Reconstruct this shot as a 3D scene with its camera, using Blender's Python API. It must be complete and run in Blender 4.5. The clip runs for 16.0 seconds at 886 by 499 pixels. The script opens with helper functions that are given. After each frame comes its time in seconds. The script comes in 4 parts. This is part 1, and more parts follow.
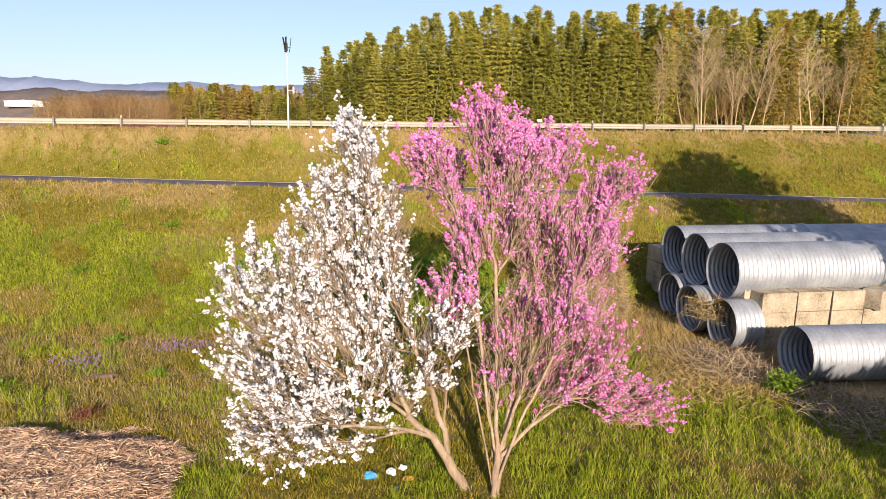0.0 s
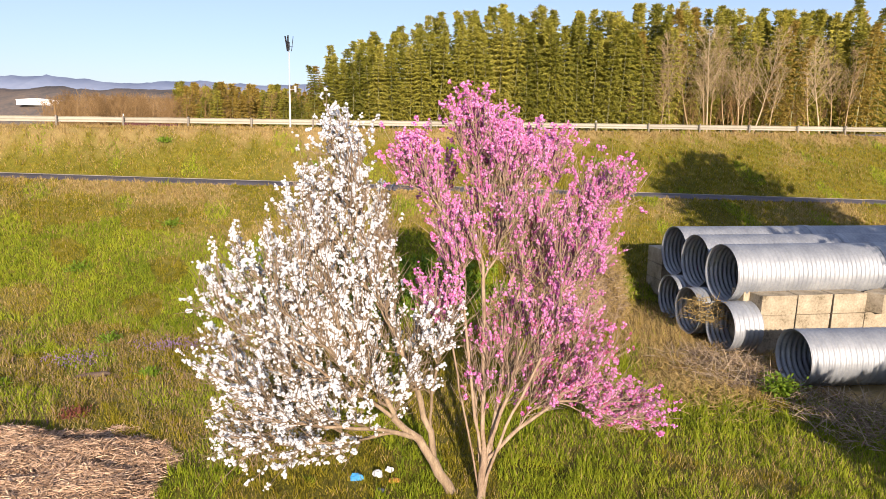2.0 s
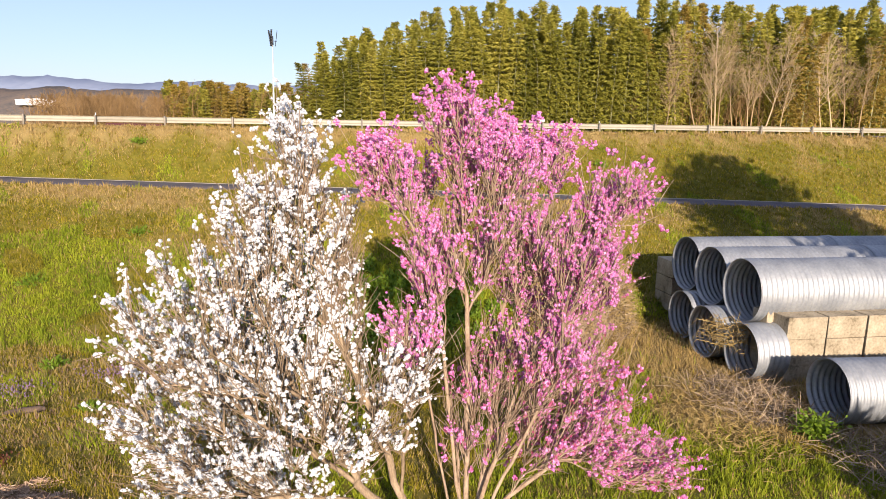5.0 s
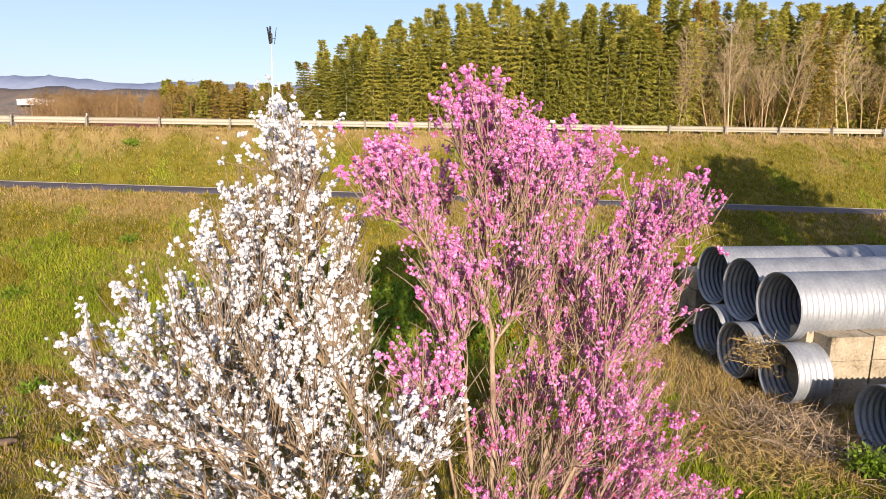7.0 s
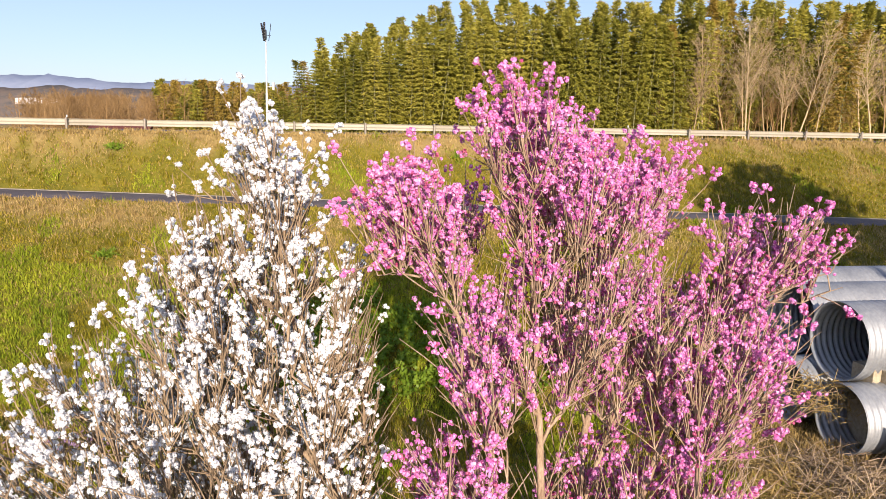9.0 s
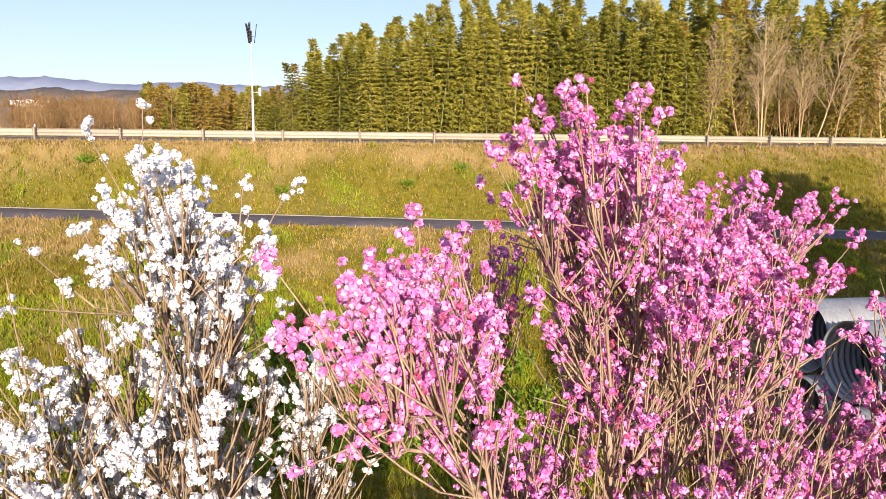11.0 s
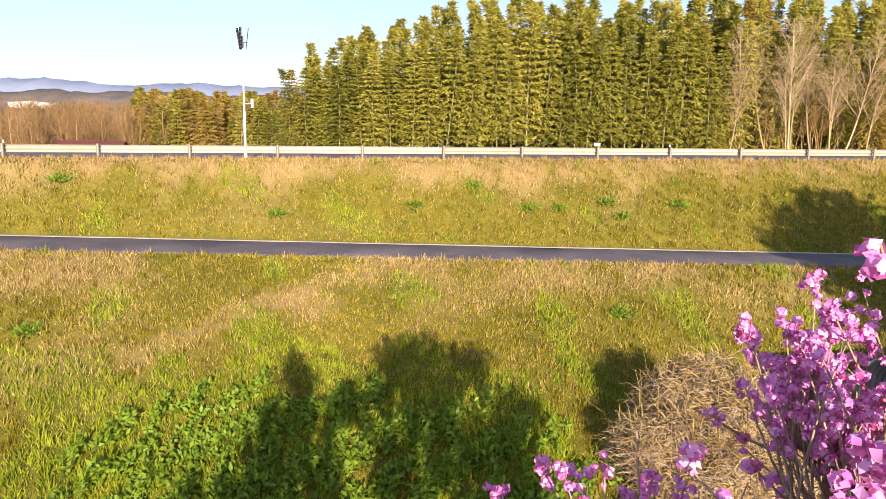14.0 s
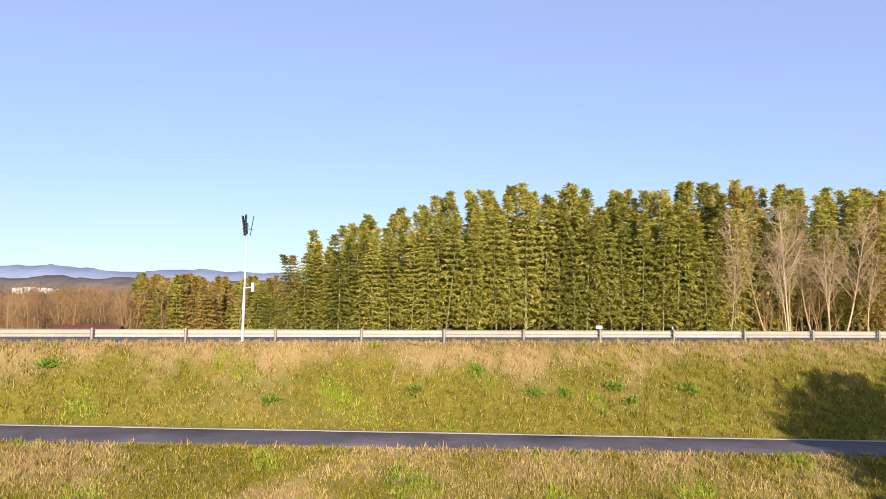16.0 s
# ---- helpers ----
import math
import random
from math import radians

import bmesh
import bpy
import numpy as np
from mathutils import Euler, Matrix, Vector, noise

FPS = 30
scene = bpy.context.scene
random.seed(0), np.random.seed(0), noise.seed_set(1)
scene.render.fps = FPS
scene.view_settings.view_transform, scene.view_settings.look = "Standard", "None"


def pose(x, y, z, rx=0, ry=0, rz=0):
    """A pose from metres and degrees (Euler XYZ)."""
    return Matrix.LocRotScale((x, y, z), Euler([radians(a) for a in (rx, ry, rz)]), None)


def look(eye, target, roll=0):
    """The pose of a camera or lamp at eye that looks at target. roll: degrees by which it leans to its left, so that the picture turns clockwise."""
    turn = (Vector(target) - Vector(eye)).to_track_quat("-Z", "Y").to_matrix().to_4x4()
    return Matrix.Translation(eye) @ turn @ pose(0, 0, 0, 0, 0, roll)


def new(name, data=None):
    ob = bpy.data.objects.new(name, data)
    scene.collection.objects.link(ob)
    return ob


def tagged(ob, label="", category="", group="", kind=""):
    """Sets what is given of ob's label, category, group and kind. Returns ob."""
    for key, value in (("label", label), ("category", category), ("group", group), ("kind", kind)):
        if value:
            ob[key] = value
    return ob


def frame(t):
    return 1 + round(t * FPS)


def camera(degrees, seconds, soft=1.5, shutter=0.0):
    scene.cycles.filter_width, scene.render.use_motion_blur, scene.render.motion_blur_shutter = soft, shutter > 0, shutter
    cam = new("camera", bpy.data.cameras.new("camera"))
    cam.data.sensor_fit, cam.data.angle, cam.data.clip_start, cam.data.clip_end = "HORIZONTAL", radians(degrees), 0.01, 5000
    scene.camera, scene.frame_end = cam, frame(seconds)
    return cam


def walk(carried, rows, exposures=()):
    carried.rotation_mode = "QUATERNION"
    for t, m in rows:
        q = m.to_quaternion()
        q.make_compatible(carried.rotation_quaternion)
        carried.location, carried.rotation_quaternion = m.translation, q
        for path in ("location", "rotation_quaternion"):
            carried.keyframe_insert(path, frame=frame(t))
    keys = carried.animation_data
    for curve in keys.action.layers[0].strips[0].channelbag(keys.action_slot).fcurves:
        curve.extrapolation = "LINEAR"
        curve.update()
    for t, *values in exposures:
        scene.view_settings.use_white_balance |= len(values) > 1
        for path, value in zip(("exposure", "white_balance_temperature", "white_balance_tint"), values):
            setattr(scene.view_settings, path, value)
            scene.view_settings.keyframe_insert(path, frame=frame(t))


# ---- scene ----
cam = camera(65.9, 16.0, soft=0.85)
PATH = [
    (0, (0.375, 0.688, 8.05), (0.372, 2.656, 7.691), 1.1),
    (0.5, (0.404, 0.708, 8.048), (0.378, 2.675, 7.688), 1.1),
    (1, (0.492, 0.719, 8.05), (0.466, 2.686, 7.689), 1.2),
    (1.5, (0.654, 0.748, 8.043), (0.628, 2.715, 7.683), 1.2),
    (2, (0.839, 0.862, 8.036), (0.812, 2.829, 7.676), 1.3),
    (2.5, (0.973, 1.125, 8.015), (0.947, 3.093, 7.657), 1.3),
    (3, (1.097, 1.524, 7.998), (1.068, 3.491, 7.641), 1.3),
    (3.5, (1.182, 2.044, 7.988), (1.155, 4.011, 7.631), 1.4),
    (4, (1.27, 2.584, 7.989), (1.242, 4.551, 7.631), 1.4),
    (6.5, (1.048, 5.084, 8.053), (1.017, 7.052, 7.696), 1.4),
    (7, (0.915, 5.491, 8.071), (0.882, 7.458, 7.713), 1.4),
    (7.5, (0.781, 6.016, 8.089), (0.748, 7.984, 7.732), 1.4),
    (8, (0.668, 6.68, 8.117), (0.637, 8.648, 7.761), 1.5),
    (8.5, (0.57, 7.448, 8.188), (0.539, 9.416, 7.831), 1.6),
    (11, (0.256, 11.296, 8.635), (0.23, 13.264, 8.278), 1.3),
    (11.5, (0.178, 11.864, 9.14), (0.151, 13.831, 8.783), 1.1),
    (12, (0.074, 12.343, 9.284), (0.046, 14.311, 8.927), 1.1),
    (12.5, (-0.03, 12.829, 9.304), (-0.058, 14.797, 8.948), 1.3),
    (13, (-0.143, 13.439, 9.276), (-0.17, 15.407, 8.92), 1.1),
    (13.5, (-0.232, 14.06, 9.258), (-0.259, 16.028, 8.903), 1.2),
    (14, (-0.352, 14.68, 9.268), (-0.377, 16.648, 8.912), 1.2),
    (14.5, (-0.465, 15.159, 9.344), (-0.489, 17.142, 9.089), 1.2),
    (15, (-0.469, 15.295, 9.317), (-0.498, 17.288, 9.476), 1.0),
    (15.5, (-0.479, 15.207, 9.204), (-0.511, 17.162, 9.626), 0.9),
    (16, (-0.541, 15.295, 9.218), (-0.567, 17.287, 9.394), 1.0),
]
walk(cam, [(t, look(e, g, r)) for t, e, g, r in PATH],
     [(t, stops, 6320 if t < 10 else 6450 if t < 14.8 else 6000, 17 if t < 10 else 18) for t, stops in ((0.0, 0.88), (4.0, 0.88), (8.5, 0.86), (11.0, 0.98), (12.5, 1.08), (13.5, 1.2), (14.5, 1.26), (15.0, 1.12), (15.5, 0.9), (16.0, 0.97))])

# ---- light: low spring sun from behind the viewer, clear sky ----
SUN = Vector((3.4, -19.3, 6.2)).normalized()
ELEV = math.asin(SUN.z)
world = bpy.data.worlds.new("sky")
world.use_nodes = True
scene.world = world
wn = world.node_tree.nodes
sky = wn.new("ShaderNodeTexSky")
sky.sky_type, sky.sun_disc = "NISHITA", False
sky.sun_elevation = ELEV
sky.sun_rotation = math.atan2(SUN.x, SUN.y)
sky.air_density, sky.dust_density, sky.ozone_density = 1.0, 0.6, 3.0
wn["Background"].inputs["Strength"].default_value = 0.085
haze = wn.new("ShaderNodeMix")
haze.data_type = "RGBA"
haze.inputs[0].default_value = 0.37
haze.inputs[7].default_value = (4.4, 4.9, 6.6, 1)
world.node_tree.links.new(sky.outputs[0], haze.inputs[6])
world.node_tree.links.new(haze.outputs[2], wn["Background"].inputs[0])
sun = new("sun", bpy.data.lights.new("sun", "SUN"))
sun.data.energy, sun.data.angle, sun.data.color = 5.0, radians(0.5), (1.0, 0.86, 0.66)
sun.matrix_world = look(SUN * 60, (0, 0, 0))

# ---- materials ----


def mat(name, colors, scale=3.0, rough=0.8, metal=0.0, bump=0.0, bump_scale=40.0, fine=0.35, island=0.0,
        objrand=0.0, translucent=0.0, stretch=(1, 1, 1), spec=0.3, dry=None, placed_grain=False):
    """A node material: a ramp of colours over noise at two scales, with relief and piece-to-piece change."""
    m = bpy.data.materials.new(name)
    m.use_nodes = True
    nt = m.node_tree
    n, lk = nt.nodes, nt.links.new
    b = n["Principled BSDF"]
    b.inputs["Roughness"].default_value, b.inputs["Metallic"].default_value = rough, metal
    b.inputs["Specular IOR Level"].default_value = spec
    co, mp = n.new("ShaderNodeTexCoord"), n.new("ShaderNodeMapping")
    mp.inputs["Scale"].default_value = stretch
    lk(n.new("ShaderNodeNewGeometry").outputs["Position"] if placed_grain else co.outputs["Object"], mp.inputs[0])
    big, small = n.new("ShaderNodeTexNoise"), n.new("ShaderNodeTexNoise")
    big.inputs["Scale"].default_value, small.inputs["Scale"].default_value = scale, scale * 9
    big.inputs["Detail"].default_value, small.inputs["Detail"].default_value = 4, 3
    lk(mp.outputs[0], big.inputs[0]), lk(mp.outputs[0], small.inputs[0])
    mix = n.new("ShaderNodeMix")
    mix.inputs[0].default_value = fine
    lk(big.outputs[0], mix.inputs[2]), lk(small.outputs[0], mix.inputs[3])
    fac = mix.outputs[0]
    for share, node, out in ((island, "ShaderNodeNewGeometry", "Random Per Island"), (objrand, "ShaderNodeObjectInfo", "Random")):
        if share:
            src, mx = n.new(node), n.new("ShaderNodeMix")
            mx.inputs[0].default_value = share
            lk(fac, mx.inputs[2]), lk(src.outputs[out], mx.inputs[3])
            fac = mx.outputs[0]
    ramp = n.new("ShaderNodeValToRGB")
    el = ramp.color_ramp.elements
    while len(el) < len(colors):
        el.new(0.5)
    lo, hi = (0.3, 0.7) if not (island or objrand) else (0.26, 0.74) if island + objrand < 0.35 else (0.18, 0.82)
    for i, c in enumerate(colors):
        el[i].position = lo + (hi - lo) * i / max(1, len(colors) - 1)
        el[i].color = (*c, 1)
    lk(fac, ramp.inputs[0])
    col = ramp.outputs[0]
    if dry:
        at, mx = n.new("ShaderNodeAttribute"), n.new("ShaderNodeMix")
        at.attribute_name = "dry"
        mx.data_type = "RGBA"
        mx.inputs[7].default_value = (*dry, 1)
        lk(at.outputs["Fac"], mx.inputs[0]), lk(col, mx.inputs[6])
        col = mx.outputs[2]
    lk(col, b.inputs["Base Color"])
    if bump:
        bn, bp = n.new("ShaderNodeTexNoise"), n.new("ShaderNodeBump")
        bn.inputs["Scale"].default_value, bn.inputs["Detail"].default_value = bump_scale, 5
        lk(mp.outputs[0], bn.inputs[0]), lk(bn.outputs[0], bp.inputs["Height"])
        bp.inputs["Strength"].default_value, bp.inputs["Distance"].default_value = bump, 0.02
        lk(bp.outputs[0], b.inputs["Normal"])
    if translucent:
        tr, ms = n.new("ShaderNodeBsdfTranslucent"), n.new("ShaderNodeMixShader")
        ms.inputs[0].default_value = translucent
        lk(col, tr.inputs[0]), lk(b.outputs[0], ms.inputs[1]), lk(tr.outputs[0], ms.inputs[2])
        lk(ms.outputs[0], n["Material Output"].inputs[0])
    return m


SOIL = mat("soil_and_sward", [(0.055, 0.058, 0.004), (0.115, 0.103, 0.008), (0.19, 0.15, 0.02)], 0.6, 0.95, bump=1.0, bump_scale=14, fine=0.5,
           dry=(0.27, 0.19, 0.075))
GREEN = mat("green_grass", [(0.105, 0.102, 0.004), (0.23, 0.198, 0.009), (0.40, 0.31, 0.034)], 0.35, 0.7, island=0.26, translucent=0.35)
LUSH = mat("lush_grass", [(0.095, 0.145, 0.005), (0.24, 0.285, 0.011), (0.41, 0.415, 0.028)], 0.35, 0.7, island=0.28, translucent=0.35)
STRAW = mat("dry_grass", [(0.23, 0.15, 0.048), (0.36, 0.253, 0.092), (0.48, 0.36, 0.155)], 0.5, 0.85, island=0.32, translucent=0.2)
WEED = mat("purple_weeds", [(0.14, 0.14, 0.03), (0.25, 0.19, 0.075), (0.33, 0.19, 0.18)], 0.9, 0.8, island=0.5, translucent=0.2)
DEAD = mat("dead_stalks", [(0.13, 0.09, 0.06), (0.27, 0.195, 0.125), (0.42, 0.325, 0.22)], 1.5, 0.9, island=0.6)
ASPHALT = mat("asphalt", [(0.0697, 0.0615, 0.0697), (0.0984, 0.0861, 0.0968), (0.131, 0.115, 0.123)], 0.8, 0.9, bump=0.3, bump_scale=90)
KERB = mat("lane_edge_concrete", [(0.246, 0.221, 0.18), (0.344, 0.312, 0.254)], 2.0, 0.9, bump=0.3)
PAINT = mat("road_paint", [(0.492, 0.492, 0.476), (0.615, 0.615, 0.59)], 3.0, 0.7)
BARK_W = mat("pale_brown_bark", [(0.13, 0.09, 0.06), (0.25, 0.18, 0.115), (0.38, 0.29, 0.195)], 6.0, 0.9, bump=1.0, bump_scale=30, stretch=(1, 1, 0.3))
BARK_P = mat("tan_bark", [(0.16, 0.10, 0.065), (0.30, 0.215, 0.145), (0.46, 0.36, 0.26)], 6.0, 0.9, bump=1.0, bump_scale=30, stretch=(1, 1, 0.3))
PETAL_W = mat("white_petals", [(0.66, 0.665, 0.68), (0.74, 0.75, 0.78), (0.80, 0.81, 0.85)], 4.0, 0.6, island=0.4, translucent=0.25)
PETAL_P = mat("pink_petals", [(0.56, 0.095, 0.39), (0.76, 0.27, 0.585), (0.86, 0.51, 0.76)], 2.2, 0.6, island=0.55, translucent=0.25)
BUD_P = mat("deep_pink_buds", [(0.344, 0.0328, 0.131), (0.508, 0.0984, 0.221), (0.59, 0.205, 0.295)], 2.2, 0.6, island=0.55, translucent=0.2)
STEEL = mat("galvanised_steel", [(0.22, 0.235, 0.26), (0.31, 0.325, 0.345), (0.42, 0.43, 0.44)], 1.2, 0.5, metal=0.4, bump=0.12, bump_scale=25, spec=0.5)
CONC = mat("weathered_concrete", [(0.11, 0.085, 0.05), (0.28, 0.23, 0.155), (0.39, 0.325, 0.23), (0.49, 0.425, 0.315)], 1.5, 0.92, bump=0.6, bump_scale=35, fine=0.4, placed_grain=True)
RAIL = mat("painted_rail", [(0.25, 0.225, 0.175), (0.31, 0.285, 0.225), (0.37, 0.345, 0.28)], 0.8, 0.55, objrand=0.25)
POST = mat("rail_post_steel", [(0.18, 0.156, 0.123), (0.262, 0.23, 0.189)], 2.0, 0.6, metal=0.3)
WHITE = mat("white_enamel", [(0.42, 0.42, 0.41), (0.52, 0.52, 0.51)], 2.0, 0.45)
BLACK = mat("black_blade", [(0.0164, 0.0164, 0.018), (0.0328, 0.0328, 0.0369)], 2.0, 0.5)
BAMBOO = mat("bamboo_leaves", [(0.075, 0.085, 0.008), (0.245, 0.228, 0.024), (0.47, 0.40, 0.07)], 0.22, 0.6, island=0.4, objrand=0.35, translucent=0.25)
GOLD = mat("yellowed_bamboo_leaves", [(0.14, 0.09, 0.014), (0.27, 0.185, 0.028), (0.40, 0.29, 0.06)], 0.4, 0.7, island=0.5, objrand=0.2, translucent=0.25)
CULM = mat("bamboo_culm", [(0.115, 0.123, 0.041), (0.221, 0.213, 0.0902), (0.328, 0.303, 0.164)], 1.0, 0.5, objrand=0.5)
PALE = mat("pale_bare_bark", [(0.22, 0.15, 0.075), (0.37, 0.265, 0.145), (0.52, 0.41, 0.26)], 2.0, 0.9, objrand=0.4, bump=0.3)
BROWN = mat("brown_twigs", [(0.13, 0.075, 0.03), (0.24, 0.145, 0.058), (0.37, 0.245, 0.115)], 0.6, 0.9, island=0.4, objrand=0.3)
EVERGREEN = mat("evergreen_leaves", [(0.0164, 0.0328, 0.00984), (0.041, 0.0656, 0.0164)], 0.8, 0.6, island=0.5)
LEAF = mat("fresh_green_leaves", [(0.11, 0.19, 0.013), (0.25, 0.35, 0.03)], 2.0, 0.5, island=0.5, translucent=0.4)
# Blue distance haze is painted into the far hills' base colour.
HILL_FAR = mat("far_hills_painted_haze", [(0.19, 0.23, 0.33), (0.27, 0.31, 0.40)], 0.004, 1.0, spec=0.0)
HILL_MID = mat("wooded_mid_hills", [(0.08, 0.085, 0.085), (0.15, 0.125, 0.11), (0.21, 0.16, 0.12)], 0.03, 1.0, spec=0.0)
WARE = mat("warehouse_white", [(0.541, 0.541, 0.541), (0.64, 0.64, 0.64)], 0.1, 0.7)
ROOF = mat("dark_red_roof", [(0.082, 0.0246, 0.0205), (0.139, 0.041, 0.0328)], 1.0, 0.7)
MULCH = mat("bark_mulch", [(0.14, 0.085, 0.05), (0.40, 0.26, 0.165), (0.64, 0.46, 0.31)], 1.2, 0.95, island=0.6, bump=0.6, bump_scale=14)
# Gap darkness between bark shreds is put into this base colour; log shares it.
MULCH_BASE = mat("dark_gap_mulch", [(0.0492, 0.0328, 0.0246), (0.107, 0.0738, 0.0533), (0.197, 0.139, 0.0984)], 3.0, 0.95, bump=0.8, bump_scale=12)
BLUE = mat("blue_plastic", [(0.041, 0.23, 0.492), (0.082, 0.328, 0.59)], 8, 0.4)
BAG = mat("white_plastic_film", [(0.508, 0.541, 0.574), (0.656, 0.656, 0.656)], 8, 0.45)
ORANGE = mat("orange_packaging", [(0.59, 0.205, 0.0328), (0.656, 0.344, 0.082)], 8, 0.5)
DARKP = mat("dark_grey_plastic", [(0.0328, 0.041, 0.0492), (0.0738, 0.082, 0.0984)], 8, 0.5)

# ---- mesh helpers ----
UP = np.array((0.0, 0.0, 1.0))


def mesh_of(name, verts, tris, material, quads=None):
    me = bpy.data.meshes.new(name)
    verts = np.asarray(verts, dtype=np.float32).reshape(-1, 3)
    tris = np.asarray(tris, dtype=np.int32).reshape(-1, 3) if tris is not None and len(tris) else np.zeros((0, 3), np.int32)
    quads = np.asarray(quads, dtype=np.int32).reshape(-1, 4) if quads is not None and len(quads) else np.zeros((0, 4), np.int32)
    me.vertices.add(len(verts))
    me.vertices.foreach_set("co", verts.ravel())
    loops = np.concatenate((tris.ravel(), quads.ravel()))
    me.loops.add(len(loops))
    me.loops.foreach_set("vertex_index", loops)
    me.polygons.add(len(tris) + len(quads))
    starts = np.concatenate((np.arange(len(tris)) * 3, len(tris) * 3 + np.arange(len(quads)) * 4))
    me.polygons.foreach_set("loop_start", starts.astype(np.int32))
    me.update(calc_edges=True)
    me.materials.append(material)
    return me


def smooth(me, on=True):
    me.polygons.foreach_set("use_smooth", np.full(len(me.polygons), on))
    return me


def child(name, me, parent, label=""):
    ob = new(name, me)
    ob.parent = parent
    return tagged(ob, label)


def part(name, bm, material, parent, label=""):
    me = bpy.data.meshes.new(name)
    bm.to_mesh(me)
    bm.free()
    me.materials.append(material)
    return child(name, me, parent, label)


def thing(name, m, label, category, group="", kind=""):
    ob = new(name)
    ob.empty_display_size = 0.2
    ob.matrix_world = m
    return tagged(ob, label, category, group, kind)


def box(sx, sy, sz, bevel=0.0, z0=0.0, jitter=0.0, rng=None):
    bm = bmesh.new()
    bmesh.ops.create_cube(bm, size=1)
    for v in bm.verts:
        v.co = Vector((v.co.x * sx, v.co.y * sy, (v.co.z + 0.5) * sz + z0))
        if jitter:
            v.co += Vector([rng.uniform(-jitter, jitter) for _ in range(3)])
    if bevel:
        bmesh.ops.bevel(bm, geom=bm.edges[:], offset=bevel, segments=2, affect="EDGES", profile=0.6)
    return bm


class Heap:
    """Gathers vertices and faces of many pieces for one mesh."""

    def __init__(self):
        self.v, self.t, self.q, self.n = [], [], [], 0

    def add(self, v, t=None, q=None):
        v = np.asarray(v, float)
        self.v.append(v)
        if t is not None:
            self.t.append(np.asarray(t, int) + self.n)
        if q is not None:
            self.q.append(np.asarray(q, int) + self.n)
        self.n += len(v)

    def tube(self, pts, radii, sides):
        pts, radii = np.asarray(pts, float), np.asarray(radii, float)
        k = len(pts)
        d = np.gradient(pts, axis=0)
        d /= np.linalg.norm(d, axis=1)[:, None] + 1e-9
        ref = np.array((1.0, 0.0, 0.0)) if abs(d[0][0]) < 0.8 else np.array((0.0, 1.0, 0.0))
        a = np.cross(d, ref)
        a /= np.linalg.norm(a, axis=1)[:, None] + 1e-9
        b = np.cross(d, a)
        ang = np.arange(sides) * 2 * np.pi / sides
        ring = pts[:, None] + radii[:, None, None] * (np.cos(ang)[None, :, None] * a[:, None] + np.sin(ang)[None, :, None] * b[:, None])
        i, j = np.meshgrid(np.arange(k - 1), np.arange(sides), indexing="ij")
        j2 = (j + 1) % sides
        q = np.stack((i * sides + j, i * sides + j2, (i + 1) * sides + j2, (i + 1) * sides + j), -1).reshape(-1, 4)
        self.add(ring.reshape(-1, 3), None, q)

    def mesh(self, name, material):
        v = np.concatenate(self.v) if self.v else np.zeros((0, 3))
        t = np.concatenate(self.t) if self.t else None
        q = np.concatenate(self.q) if self.q else None
        return mesh_of(name, v, t, material, q)


# ---- the lie of the land ----
RAIL_DIR = np.array((0.984, 0.177))


def waves(x, y, size, seed):
    """A smooth field of about -1 to 1, with bumps of the given size."""
    r = np.random.RandomState(seed)
    s = np.zeros_like(np.asarray(x, float) + np.asarray(y, float))
    for _ in range(7):
        a, f, p = r.uniform(0, 6.283), r.uniform(0.6, 1.7) * 6.283 / size, r.uniform(0, 6.283)
        s = s + np.sin((x * np.cos(a) + y * np.sin(a)) * f + p)
    return s / 3.2


def rail_y(x):
    return 49.05 + 0.18 * x


def rail_z(x):
    return 7.58 + 0.0095 * np.clip(x, -80, 80)


def lane_y(x):
    return 42.23 + 0.097 * x


def lane_z(x):
    return 4.17 - 0.016 * np.clip(x, -60, 60)


def step(a, b, v):
    t = np.clip((v - a) / (b - a), 0, 1)
    return t * t * (3 - 2 * t)


def toe_y(x):
    return 27.0 + 5.0 * step(2, 10, x) + 0.18 * np.clip(x - 10, 0, 60)


def ground(x, y, rough=True):
    x, y = np.asarray(x, float), np.asarray(y, float)
    yt, yl, zl, yr, zr = toe_y(x), lane_y(x), lane_z(x), rail_y(x) - 0.9, rail_z(x)
    low = np.clip((y - yt) / (yl - 1.7 - yt), 0, 1)
    low = zl * (low * 0.85 + 0.15 * low * low * (3 - 2 * low))
    bank = np.clip((y - yl - 1.7) / (yr - yl - 1.7), 0, 1)
    z = np.where(y < yl, low, zl + (zr - zl) * bank)
    drop = step(12, 40, y - yr) * (5.0 * (1 - step(-26, -14, x)) + 0.4) + 4 * step(60, 200, y - yr)
    z = z - drop
    if rough:
        calm = (np.abs(y - yl) > 1.9) & ~((y > yr + 0.2) & (y < yr + 12))
        z = z + calm * (0.05 * waves(x, y, 3.1, 4) + 0.03 * waves(x, y, 1.1, 5))
    return z


